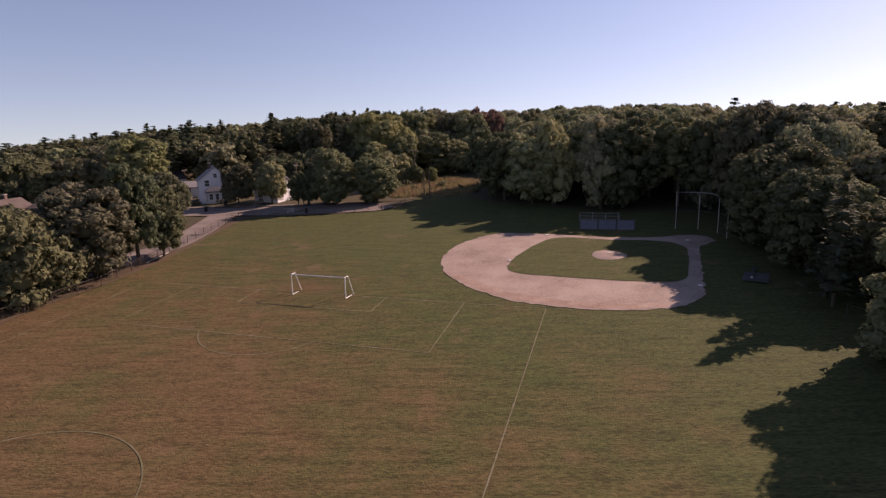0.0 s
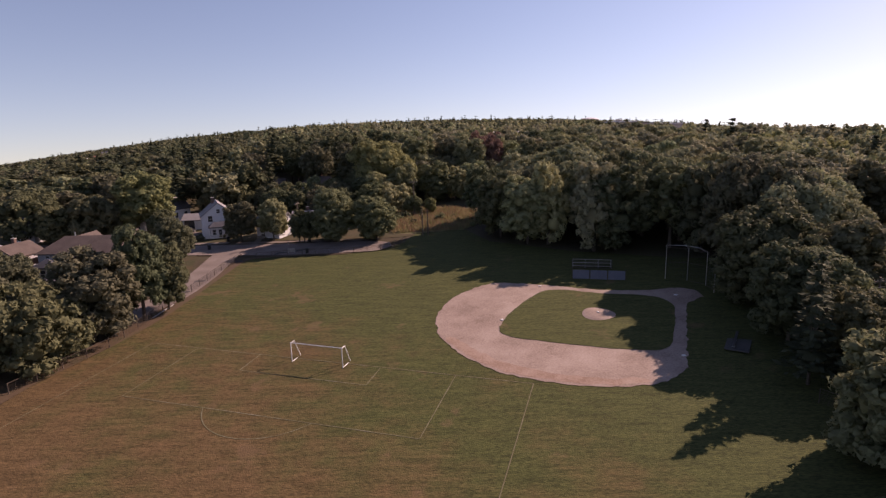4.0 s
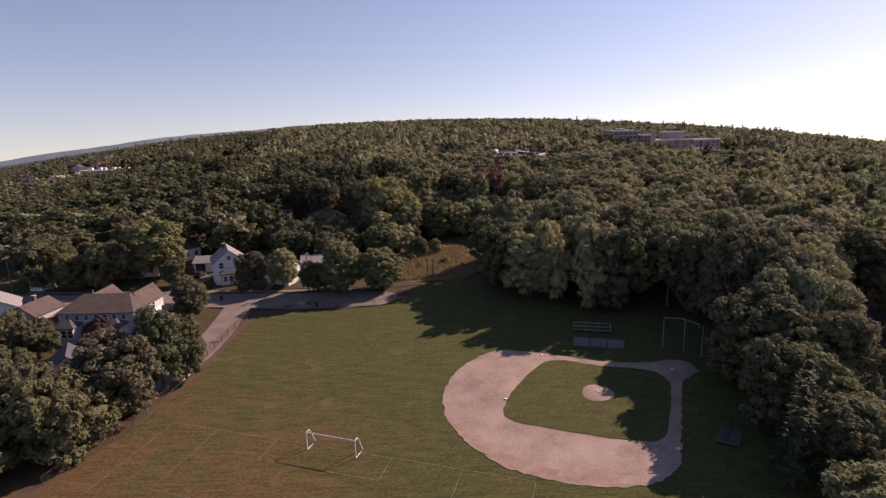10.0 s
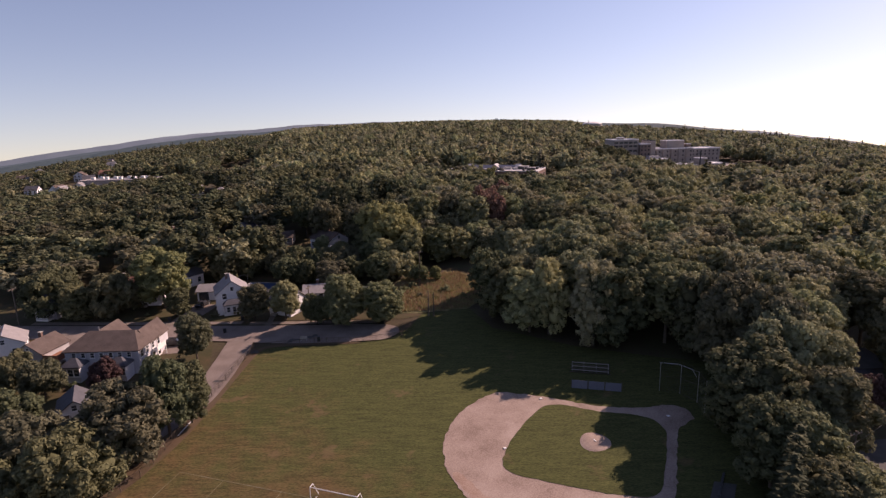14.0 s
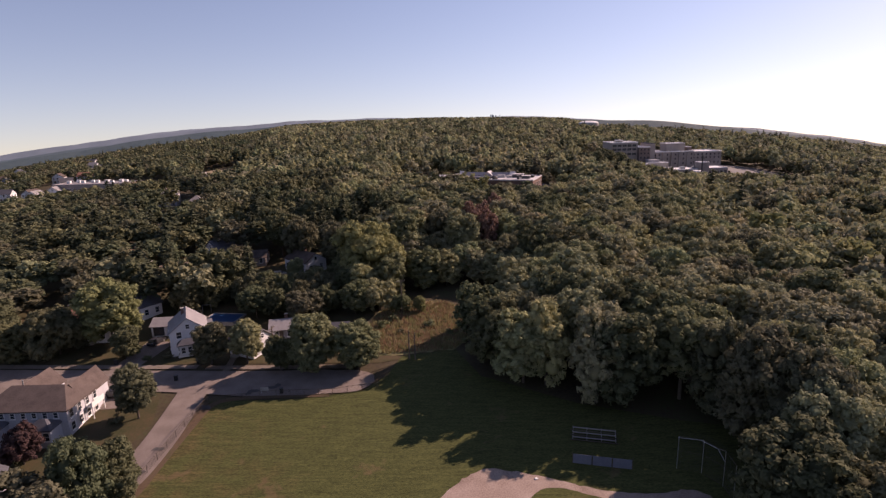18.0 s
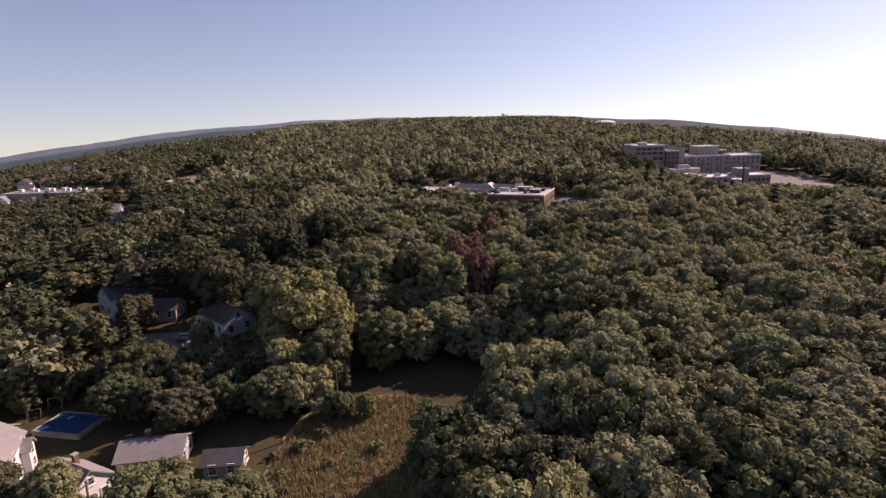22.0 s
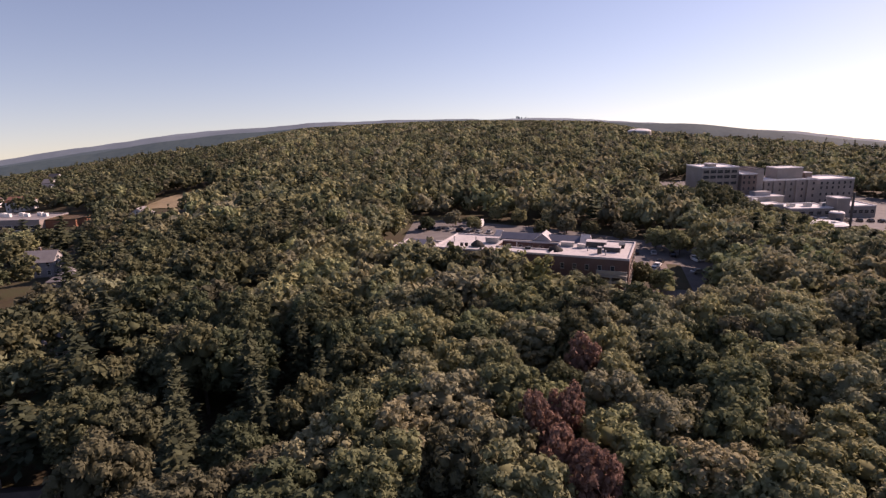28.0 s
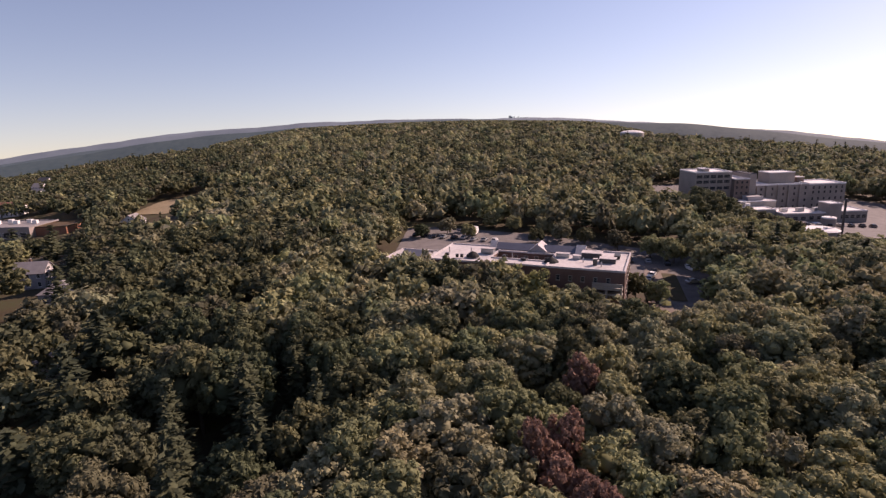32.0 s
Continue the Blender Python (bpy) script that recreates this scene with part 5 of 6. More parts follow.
# swimming pool behind the white house
pl = thing("swimming_pool", -47.9, 158.6, -8, "covered above-ground pool with dark blue lining", "pool")
g = Geo()
for x, y, sx, sy in ((0, -3.0, 8.6, 0.3), (0, 3.0, 8.6, 0.3), (-4.2, 0, 0.3, 6.0), (4.2, 0, 0.3, 6.0)):
    g.box((x, y, 0.35), (sx, sy, 0.9))
part("rim", g, CONCRETE, pl, "pale pool rim")
part("cover", Geo().box((0, 0, 0.4), (8.1, 5.7, 0.6)), BLUE, pl, "blue pool cover")
for x, y in ((-6.5, 2), (-7.5, -1.5)):
    s = thing("swing_frame", -47.9 + x, 162 + y, 20, "thin metal garden swing frame", "swing")
    part("frame", Geo().tube((-1, -0.6, 0), (-1, 0, 2), 0.04).tube((-1, 0.6, 0), (-1, 0, 2), 0.04).tube((1, -0.6, 0), (1, 0, 2), 0.04).tube((1, 0.6, 0), (1, 0, 2), 0.04).tube((-1, 0, 2), (1, 0, 2), 0.04), METAL, s)
    part("seat", Geo().box((0, 0, 0.5), (0.5, 0.2, 0.04)).tube((-0.22, 0, 0.5), (-0.22, 0, 2), 0.01).tube((0.22, 0, 0.5), (0.22, 0, 2), 0.01), WOOD, s)


# ---- large buildings ----
def block(parent, x0, x1, y0, y1, z0, z1, wall, roof, parapet=0.5, names=("wall", "roof")):
    """A flat-roofed block with a parapet."""
    b = part(names[0], Geo().box(((x0 + x1) / 2, (y0 + y1) / 2, (z0 + z1) / 2), (x1 - x0, y1 - y0, z1 - z0)), wall, parent)
    part(names[1], Geo().box(((x0 + x1) / 2, (y0 + y1) / 2, z1 + 0.05), (x1 - x0 - 0.7, y1 - y0 - 0.7, 0.12)), roof, parent)
    if parapet:
        g = Geo()
        for cx, cy, sx, sy in (((x0 + x1) / 2, y0 + 0.15, x1 - x0 + 0.1, 0.4), ((x0 + x1) / 2, y1 - 0.15, x1 - x0 + 0.1, 0.4), (x0 + 0.15, (y0 + y1) / 2, 0.4, y1 - y0 - 0.7), (x1 - 0.15, (y0 + y1) / 2, 0.4, y1 - y0 - 0.7)):
            g.box((cx, cy, z1 + parapet / 2), (sx, sy, parapet))
        part("parapet", g, roof, parent, "pale coping")
    return b


bb = thing("brick_building", -6.6, 294.0, -18.6, "long brown brick building with a pale flat roof", "building", z=13.2)
L, D, H = 52.6, 19.5, 10.8
# four roof ranges round the sunken court
block(bb, 16.5, 33.0, 0, 5.4, -1.5, H, BRICK, ROOFING, 0.45)
block(bb, 16.5, 33.0, 13.4, D, -1.5, H, BRICK, ROOFING, 0.45)
block(bb, 0, 16.49, 0, D, -1.5, H - 0.15, BRICK, ROOFING, 0.45)
block(bb, 33.01, L, -0.9, D, -1.5, H + 0.2, BRICK, ROOFING, 0.5)
part("court_floor", Geo().box((24.75, 9.4, H - 3.2), (16.4, 7.9, 0.3)), ROOFING, bb, "roofing of the sunken court")
for k in range(17):
    if k == 16:
        continue
    x = 2.2 + k * 3.1
    y = -0.9 if x > 33 else 0.0
    for z in (2.0, 5.4, 8.7):
        window(bb, x, z, "f", y, 0.8, 1.25, CONCRETE)
for k in range(5):
    for z in (2.0, 5.4, 8.7):
        window(bb, 2.5 + k * 3.6, z, "r", L, 1.0, 1.7, CONCRETE)
for k in range(5):
    window(bb, 18.6 + k * 3.0, H - 1.5, "b", 5.4, 1.0, 1.4, CONCRETE)
    window(bb, 18.6 + k * 3.0, H - 1.5, "f", 13.4, 1.0, 1.4, CONCRETE)
for x in (45.4, 48.6, 52.0):
    part("porch_column", Geo().box((x, -3.2, 2.9), (0.45, 0.45, 8.8)), CONCRETE, bb, "white square column")
part("porch_deck", Geo().box((48.7, -2.0, 7.4), (7.2, 2.9, 0.6)), CONCRETE, bb, "white porch deck")
part("porch_rail", Geo().box((48.7, -3.3, 8.3), (7.2, 0.14, 1.0)), CONCRETE, bb, "white porch parapet")
part("porch_slab", Geo().box((48.7, -2.0, 5.9), (7.2, 2.9, 0.3)), CONCRETE, bb, "white lower slab")
for x, y, h, r, key in ((35, 369, 8, 4, "oak"), (40, 359, 8, 4, "oak"), (58, 344, 8, 4.4, "dark"), (66.7, 334, 8, 4.4, "oak"), (-15, 367, 6, 3.4, "dark"), (-5, 374, 7, 3.6, "oak"), (14, 384, 8, 4, "oak"),
                        (49.7, 290, 7.5, 3.6, "dark"), (54, 286, 6.5, 3.2, "oak"), (23, 377, 7, 3.6, "oak"), (48, 353, 7, 3.6, "dark"), (-26, 377, 7, 4, "dark"), (72, 326, 9, 4.4, "oak"), (30, 356, 6, 3, "dark"), (4, 366, 6, 3, "oak")):
    tree(x, y, h, r, LEAVES[key], key, "small tree growing in the parking lot's planting strip", k=int(x) % 5, clear=0.2, group="parking lot trees")
# trees along the foot of the brick building's front
for k, (s, off, h) in enumerate(((-12, 9, 11.6), (-8, 14, 13.0), (-5, 7, 11.2), (-1, 13, 13.2), (1, 7, 12.0), (6, 8, 12.2), (5, 14, 13.8), (11, 7, 11.8), (12, 13, 13.4), (16, 7, 11.6), (20, 9, 11.6), (19, 15, 13.2),
                                 (26, 12, 11.4), (25, 6, 8.4), (31, 7, 8.0), (33, 13, 10.8), (37, 8, 8.4), (41, 12, 10.4), (44, 6, 5.4), (47, 12, 8.0), (51, 9, 5.2), (56, 7, 6.2), (58, 13, 8.0))):
    x, y = -6.6 + 0.948 * s - 0.319 * off, 294.0 - 0.319 * s - 0.948 * off
    key = ("oak", "oak", "dark", "silver")[k % 4]
    tree(x, y, h, 4.0 if h > 9 else 3.4, LEAVES[key], key, "leafy tree against the brick building's front", k=k, clear=0.12, group="trees before the brick building")
# green-grey seamed roof monitor at the back, with a central gable
gable_block(bb, 15.0, 26.0, 14.6, 19.0, H + 0.6, 1.3, GREYSIDE, BLUEGREY, "x", 0.3, names=("monitor_wall", "monitor_roof"))
gable_block(bb, 29.5, 38.5, 14.6, 19.0, H + 0.6, 1.3, GREYSIDE, BLUEGREY, "x", 0.3, names=("monitor_wall", "monitor_roof"))
gable_block(bb, 25.5, 30.0, 14.2, 19.4, H + 0.8, 1.7, GREYSIDE, ROOFING, "y", 0.3, names=("centre_wall", "centre_roof"))
gable_block(bb, 38.5, 40.5, 14.2, 19.3, H + 0.6, 1.8, SIDING, ROOFING, "x", 0.3, names=("end_wall", "end_roof"))
gable_block(bb, 13.6, 15.2, 14.2, 19.3, H + 0.6, 1.8, SIDING, ROOFING, "x", 0.2, names=("end_wall", "end_roof"))
for x, y, r in ((11.5, 5.0, 1.9), (33.5, 4.6, 2.0)):
    g = Geo()
    for k in range(5):
        g.tube((x, y, H + 0.25 + 0.32 * k), (x, y, H + 0.57 + 0.32 * k), r * math.cos(k * 0.32), r * math.cos((k + 1) * 0.32), 12)
    part("cooling_unit", g, RUBBER, bb, "dark domed roof unit")
for x, y, sx, sy, sz in ((43, 12.2, 5.0, 3.0, 1.6), (47.6, 8.0, 4.0, 2.4, 1.3), (39.4, 9.6, 2.0, 1.6, 1.1), (44.8, 4.4, 1.0, 1.0, 1.8), (35.5, 10.6, 3.4, 1.6, 1.2), (7.5, 3.2, 0.7, 0.7, 0.8), (8.8, 3.4, 0.7, 0.7, 0.8), (4.0, 4.6, 0.9, 0.9, 0.6), (20.5, 5.2, 0.8, 0.8, 0.9), (26, 4.8, 1.4, 0.8, 0.5), (14.2, 10.5, 3.6, 2.0, 1.3), (49.5, 13.5, 1.4, 3.6, 1.0)):
    u = part("roof_unit", Geo().box((x, y, H + 0.2 + sz / 2), (sx, sy, sz)), (STEEL_DARK if x > 40 else METAL) if sz > 1 else RUBBER, bb, "boxy roof ventilator")
    part("cap", Geo().box((x, y, H + 0.26 + sz), (sx * 1.08, sy * 1.08, 0.1)), ROOFING if sz > 1 else STEEL_DARK, u)
for x, y in ((46.5, 3.0), (41.5, 6.5), (22.5, 6.2), (3.0, 9.0), (9.5, 9.5)):
    part("vent_pipe", Geo().tube((x, y, H), (x, y, H + 1.6), 0.16), METAL, bb)
# low annex left of it
an = thing("annex", -14.0, 306.0, -18.6, "low brick annex with pale roof beside the long building", "building", z=13.2)
block(an, -9, 5, 0, 16, -1.5, 6.6, BRICK, ROOFING, 0.4)
gable_block(an, -4, 4, 5, 11, 7.6, 1.2, GREYSIDE, BLUEGREY, "x", 0.3, names=("monitor_wall", "monitor_roof"))
for k in range(4):
    window(an, -7 + 3.2 * k, 4.6, "f", 0, 1.0, 1.6, CONCRETE)
LOT = material("parking_asphalt", [(0.10, 0.092, 0.09), (0.145, 0.132, 0.13), (0.19, 0.172, 0.168)], 0.3, 4.0)
flat("parking_lot", [(-23, 340), (-10, 326), (48, 306), (58, 292), (54, 276), (62, 270), (72, 304), (92, 318), (84, 336), (30, 372), (-10, 388), (-23, 386)], LOT, 0.16, "asphalt parking lot beside the brick building", "parking", 6.0)
flat("parking_lane", [(47, 262), (53, 262), (61.5, 304), (69.5, 322), (63, 326), (56, 306)], ASPHALT, 0.32, "asphalt lane beside the brick building", "road", 5.0)
flat("lawn_strip", [(58.5, 288), (62.5, 287), (68, 313), (64, 314)], LAWN, 0.34, "bright lawn strip by the lane", "lawn", 5.0)
flat("bare_bank", [(-34, 384), (-10, 388), (-4, 398), (-30, 402)], REEDS, 0.16, "dry grass bank behind the parking lot", "ground", 6.0)
flat("bare_bank", [(40, 382), (64, 372), (68, 380), (44, 394)], VERGE, 0.16, "sandy bank behind the parking lot", "ground", 6.0)


def car(x, y, turn, mat, label, lift=0.18):
    c = thing("car", x, y, turn, label, "car", "parked cars", z=float(land(x, y)) + lift)
    g = Geo()
    prof = [(-2.15, 0.3), (2.15, 0.3), (2.2, 0.62), (2.0, 0.82), (1.1, 0.92), (0.55, 1.42), (-1.2, 1.45), (-1.8, 0.95), (-2.18, 0.88)]
    A, B = [(p, -0.85 + (0.12 if q > 1 else 0), q) for p, q in prof], [(p, 0.85 - (0.12 if q > 1 else 0), q) for p, q in prof]
    g.poly(A).poly(B[::-1])
    for k in range(len(prof)):
        g.poly([A[(k + 1) % 9], A[k], B[k], B[(k + 1) % 9]])
    part("body", g, mat, c)
    for nm, pts in (("windscreen", [(1.06, -0.7, 0.98), (1.06, 0.7, 0.98), (0.6, 0.66, 1.4), (0.6, -0.66, 1.4)]), ("rear_window", [(-1.74, 0.7, 1.0), (-1.74, -0.7, 1.0), (-1.26, -0.66, 1.42), (-1.26, 0.66, 1.42)])):
        v = Vector((0.03, 0, 0.03)) if nm == "windscreen" else Vector((-0.03, 0, 0.03))
        part(nm, Geo().slab([tuple(Vector(p) + v) for p in pts], 0.02), GLASS, c, "dark glass")
    for s in (-1, 1):
        part("side_window", Geo().slab([(0.9, s * 0.80, 0.98), (0.5, s * 0.755, 1.36), (-1.15, s * 0.755, 1.36), (-1.5, s * 0.80, 0.98)][::s], 0.02), GLASS, c, "dark glass")
        for wx in (-1.35, 1.35):
            w = part("wheel", Geo().tube((wx, s * 0.68, 0.33), (wx, s * 0.9, 0.33), 0.33, n=12), RUBBER, c, "black tyre")
            part("rim", Geo().tube((wx, s * 0.89, 0.33), (wx, s * 0.915, 0.33), 0.2, n=10), METAL, w)
    return c


CAR_WHITE = material("white_car_paint", [(0.7, 0.7, 0.7), (0.78, 0.78, 0.78)], 2, 9, rough=0.3, spec=0.5)
CAR_BLACK = material("dark_car_paint", [(0.02, 0.02, 0.025), (0.03, 0.03, 0.035)], 2, 9, rough=0.25, spec=0.5)
CAR_SILVER = material("silver_car_paint", [(0.36, 0.37, 0.38), (0.42, 0.43, 0.44)], 2, 9, rough=0.3, metal=0.5)
CAR_RED = material("red_car_paint", [(0.28, 0.03, 0.03), (0.34, 0.04, 0.04)], 2, 9, rough=0.3, spec=0.5)
CARS = [(CAR_WHITE, "white parked car on asphalt"), (CAR_BLACK, "black parked car on asphalt"), (CAR_SILVER, "silver parked car on asphalt"), (CAR_RED, "red parked car on asphalt")]
rngc = random.Random(8)
for k in range(9):
    car(-18 + 5.6 * k * 0.72, 371 - 1.6 * k + rngc.uniform(-1, 1), 70 + rngc.uniform(-8, 8), *CARS[rngc.choice((0, 1, 2, 2, 1, 3))])
for k in range(10):
    car(26 + 5.4 * k, 343 - 2.4 * k + rngc.uniform(-1, 1), 74 + rngc.uniform(-6, 6), *CARS[rngc.choice((0, 1, 2, 1, 3))])
for x, y, t, c in ((58.5, 307, 60, 2), (60.5, 311, 60, 0), (62.5, 315, 60, 1), (76, 318, 20, 0), (80, 321, 20, 1), (70, 304, 20, 2)):
    car(x, y, t, *CARS[c])
car(-58.5, 146.5, 80, CAR_BLACK, "black car parked by the garage")
car(-55, 124.5, 5, CAR_BLACK, "black car parked behind the apartment house")
car(-72, 127.2, 5, CAR_SILVER, "silver car parked behind the apartment house")
car(-43.2, 188.4, 15, CAR_SILVER, "silver car parked under the trees")
car(-39.8, 184.6, 20, CAR_WHITE, "white car parked under the trees")
tk = thing("box_truck", 6.5, 372, 78, "white box truck parked on the lot", "truck")
part("box", Geo().box((-1, 0, 2.1), (4.8, 2.3, 2.6)), WHITE, tk)
part("cab", Geo().box((2.4, 0, 1.4), (1.7, 2.1, 1.8)), WHITE, tk)
part("windscreen", Geo().box((3.27, 0, 1.8), (0.06, 1.8, 0.7)), GLASS, tk)
for wx in (-2.2, 2.2):
    for s in (-1, 1):
        part("wheel", Geo().tube((wx, s * 0.8, 0.62), (wx, s * 1.08, 0.62), 0.45, n=12), RUBBER, tk)

# hospital on the hill's shoulder
hp = thing("hospital_block", 119.5, 438, 6, "long hospital block with pale flat roofs and glass", "building", z=10.4)
block(hp, 0, 19, 0, 18, -3, 20.5, TANBRICK, WHITEROOF, 0.6)
block(hp, 19.01, 27, -3, 14, -3, 17.0, DIMBRICK, WHITEROOF, 0.6)
block(hp, 27.01, 31, -2, 14, -3, 19.4, TANBRICK, SHINGLE_DARK, 0.4)
block(hp, 6, 10, 6, 11, 20.6, 22, TANBRICK, WHITEROOF, 0.3, ("penthouse", "penthouse_roof"))
for k in range(5):
    for z in (12.6, 15.9, 18.6):
        window(hp, 2.1 + 3.6 * k, z, "f", 0, 2.9, 1.5, TANBRICK)
for k in range(3):
    for z in (10.0, 13.0, 15.6):
        window(hp, 20.4 + 2.6 * k, z, "f", -3, 1.0, 1.2, DIMBRICK)
ht = thing("hospital_tower", 147.0, 441, 8, "tan brick hospital wing with a stepped roof tower", "building", z=6.4)
block(ht, 0, 34, 0, 18, -3, 17.0, TANBRICK, WHITEROOF, 0.7)
block(ht, 34.01, 57, 3, 20, -3, 16.2, TANBRICK, WHITEROOF, 0.7)
block(ht, 16, 30, 6, 16, 17.1, 22.6, TANBRICK, WHITEROOF, 0.4, ("penthouse", "penthouse_roof"))
block(ht, 32, 36, 7, 12, 17.1, 19.8, DIMBRICK, WHITEROOF, 0.3, ("machine_room", "machine_room_roof"))
block(ht, -10, 9, -11, -1.1, -3, 10.6, CONCRETE, WHITEROOF, 0.4, ("front_wing", "front_roof"))
block(ht, -4, 4, -8, -3, 10.7, 12.6, GREYSIDE, GREYSIDE, 0.2, ("plant_room", "plant_roof"))
for k in range(11):
    for z in (5.4, 8.8, 12.2, 15.2):
        window(ht, 1.7 + 3.05 * k, z, "f", 0, 1.0, 1.3, TANBRICK)
for k in range(7):
    for z in (5.4, 8.8, 12.2, 14.6):
        window(ht, 35.7 + 3.2 * k, z, "f", 3, 1.0, 1.3, TANBRICK)
for x in (5.5, 10.5, 17.0, 22.8, 28.9):
    part("pier", Geo().box((x, -0.5, 7), (1.2, 1.0, 20)), TANBRICK, ht, "projecting brick pier")
hl = thing("hospital_annex", 138, 410, 4, "low hospital annex with bright flat roofs", "building", z=6.6)
block(hl, -4, 14, 8, 20, -3, 8.0, CONCRETE, WHITEROOF, 0.5)
block(hl, 14.01, 34, 2, 18, -3, 6.8, TANBRICK, WHITEROOF, 0.5)
block(hl, 34.01, 40, 0, 8, -3, 11.5, TANBRICK, WHITEROOF, 0.4)
block(hl, 40.01, 54, 2, 16, -3, 7.4, TANBRICK, WHITEROOF, 0.5)
for k in range(5):
    window(hl, 16 + 3.8 * k, 4.8, "f", 2, 2.2, 1.5, CONCRETE)
    window(hl, 41.6 + 2.7 * k, 5.0, "f", 2, 1.8, 1.6, CONCRETE)
part("canopy", Geo().box((20, -4.5, 3.4), (15, 5, 0.5)), WHITEROOF, hl, "pale entrance canopy")
for k in range(3):
    part("roof_unit", Geo().box((18 + 8 * k, 9, 7.8), (3, 2.4, 1.6)), METAL, hl)
part("chimney", Geo().tube((2, 12, 8), (2, 12, 11), 1.2, n=14), WHITEROOF, hl)
flat("hospital_grounds", [(100, 425), (128, 396), (150, 372), (205, 385), (250, 440), (240, 480), (150, 520), (104, 505)], LOT, 0.1, "asphalt grounds round the hospital", "parking", 10.0)
for k in range(8):
    car(150 + 5.2 * k, 398 + 0.8 * k + rngc.uniform(-1, 1), 80 + rngc.uniform(-10, 10), *CARS[rngc.choice((0, 1, 2, 1))], lift=0.12)
for x, y, r, top in ((149.0, 379.0, 7.0, 2.4), (166.0, 402.0, 3.0, 3.6)):
    tank = thing("storage_tank", x, y, 0, "pale round covered tank beside the hospital", "tank", "round tanks")
    part("shell", Geo().tube((0, 0, -1), (0, 0, top), r, n=28), TANBRICK, tank)
    part("lid", Geo().tube((0, 0, top), (0, 0, top + 0.5), r * 1.05, r * 0.9, 28), WHITEROOF, tank, "white lid")
    part("hatch", Geo().tube((r * 0.3, 0, top + 0.45), (r * 0.3, 0, top + 0.9), r * 0.12, n=12), METAL, tank)
mast = thing("mast", 161.0, 384.0, 0, "tall dark mast beside the hospital", "mast")
part("pole", Geo().tube((0, 0, -1), (0, 0, 15), 0.55, 0.45, 8), STEEL_DARK, mast)
part("bracket", Geo().box((0, 0, 13.6), (2.4, 0.3, 0.3)).box((0, 0, 14.6), (1.6, 0.3, 0.3)), STEEL_DARK, mast)
dm = thing("water_reservoir", 187, 812, 0, "pale domed reservoir roof on the hilltop", "reservoir", z=38.5)
g = Geo()
for k in range(5):
    a, b = k * 0.3, (k + 1) * 0.3
    g.tube((0, 0, 3 * math.sin(a)), (0, 0, 3 * math.sin(b)), 13 * math.cos(a), 13 * math.cos(b), 28)
part("dome", g, WHITEROOF, dm)
part("wall", Geo().tube((0, 0, -18), (0, 0, 0.1), 13, n=28), CONCRETE, dm)

for x, y, h, r in ((92, 360, 18.5, 5.6), (100, 368, 18.0, 5.6), (108, 376, 16.4, 5.2), (104, 388, 18.0, 5.6), (112, 392, 15.6, 5.2), (116, 404, 14.6, 5.0), (120, 396, 11.4, 4.4), (124, 406, 10.2, 4.2), (128, 398, 8.0, 3.8), (126, 384, 8.8, 4.0), (118, 378, 11.2, 4.4), (110, 364, 14.0, 4.8), (120, 366, 11.2, 4.4), (130, 372, 8.6, 4.0), (134, 392, 6.8, 3.4), (140, 384, 5.8, 3.2), (128, 360, 9.0, 4.2), (137, 363, 6.0, 3.6), (144, 354, 6.0, 3.6), (152, 349, 6.0, 3.6), (161, 346, 6.5, 3.8), (172, 350, 6.0, 3.6), (184, 352, 6.0, 3.6), (196, 358, 6.0, 3.6), (207, 365, 5.0, 3.2), (190, 343, 6.0, 3.8)):
    tree(x, y, h, r, LEAVES["dark" if x % 4 == 0 else "oak"], "dark" if x % 4 == 0 else "oak", "olive tree on the hospital grounds", k=int(x) % 5, clear=0.15, group="hospital trees")
# shops in the town
sp = thing("shop_row", -266, 406, 2, "long low row of shops with roof ventilators", "building", z=7.0)
block(sp, 0, 50, 0, 22, -3, 6.2, TANSIDE, SHINGLE_GREY, 0.6)
block(sp, 50.01, 66, 4, 20, -3, 5.6, TERRACOTTA, VERGE, 0.5)
for k in range(9):
    part("roof_unit", Geo().box((4 + 5 * k, 13 + (k % 2) * 3, 7.2), (2.4, 1.8, 1.8)), WHITE, sp, "white roof ventilator")
for k in range(11):
    window(sp, 2.6 + 4.4 * k, 2.6, "f", 0, 3.2, 2.4)
house(-296, 492, 10, 14, 11, 6, 3, SIDING, SHINGLE_RED, "white house above the shops", axis="x", chimney=False)
flat("clearing", wavy([(-194, 455), (-160, 449), (-153, 478), (-172, 508), (-196, 498)], 30, 1.5, 9), SAND, 0.3, "dry sandy clearing in the wood", "clearing", 8.0)


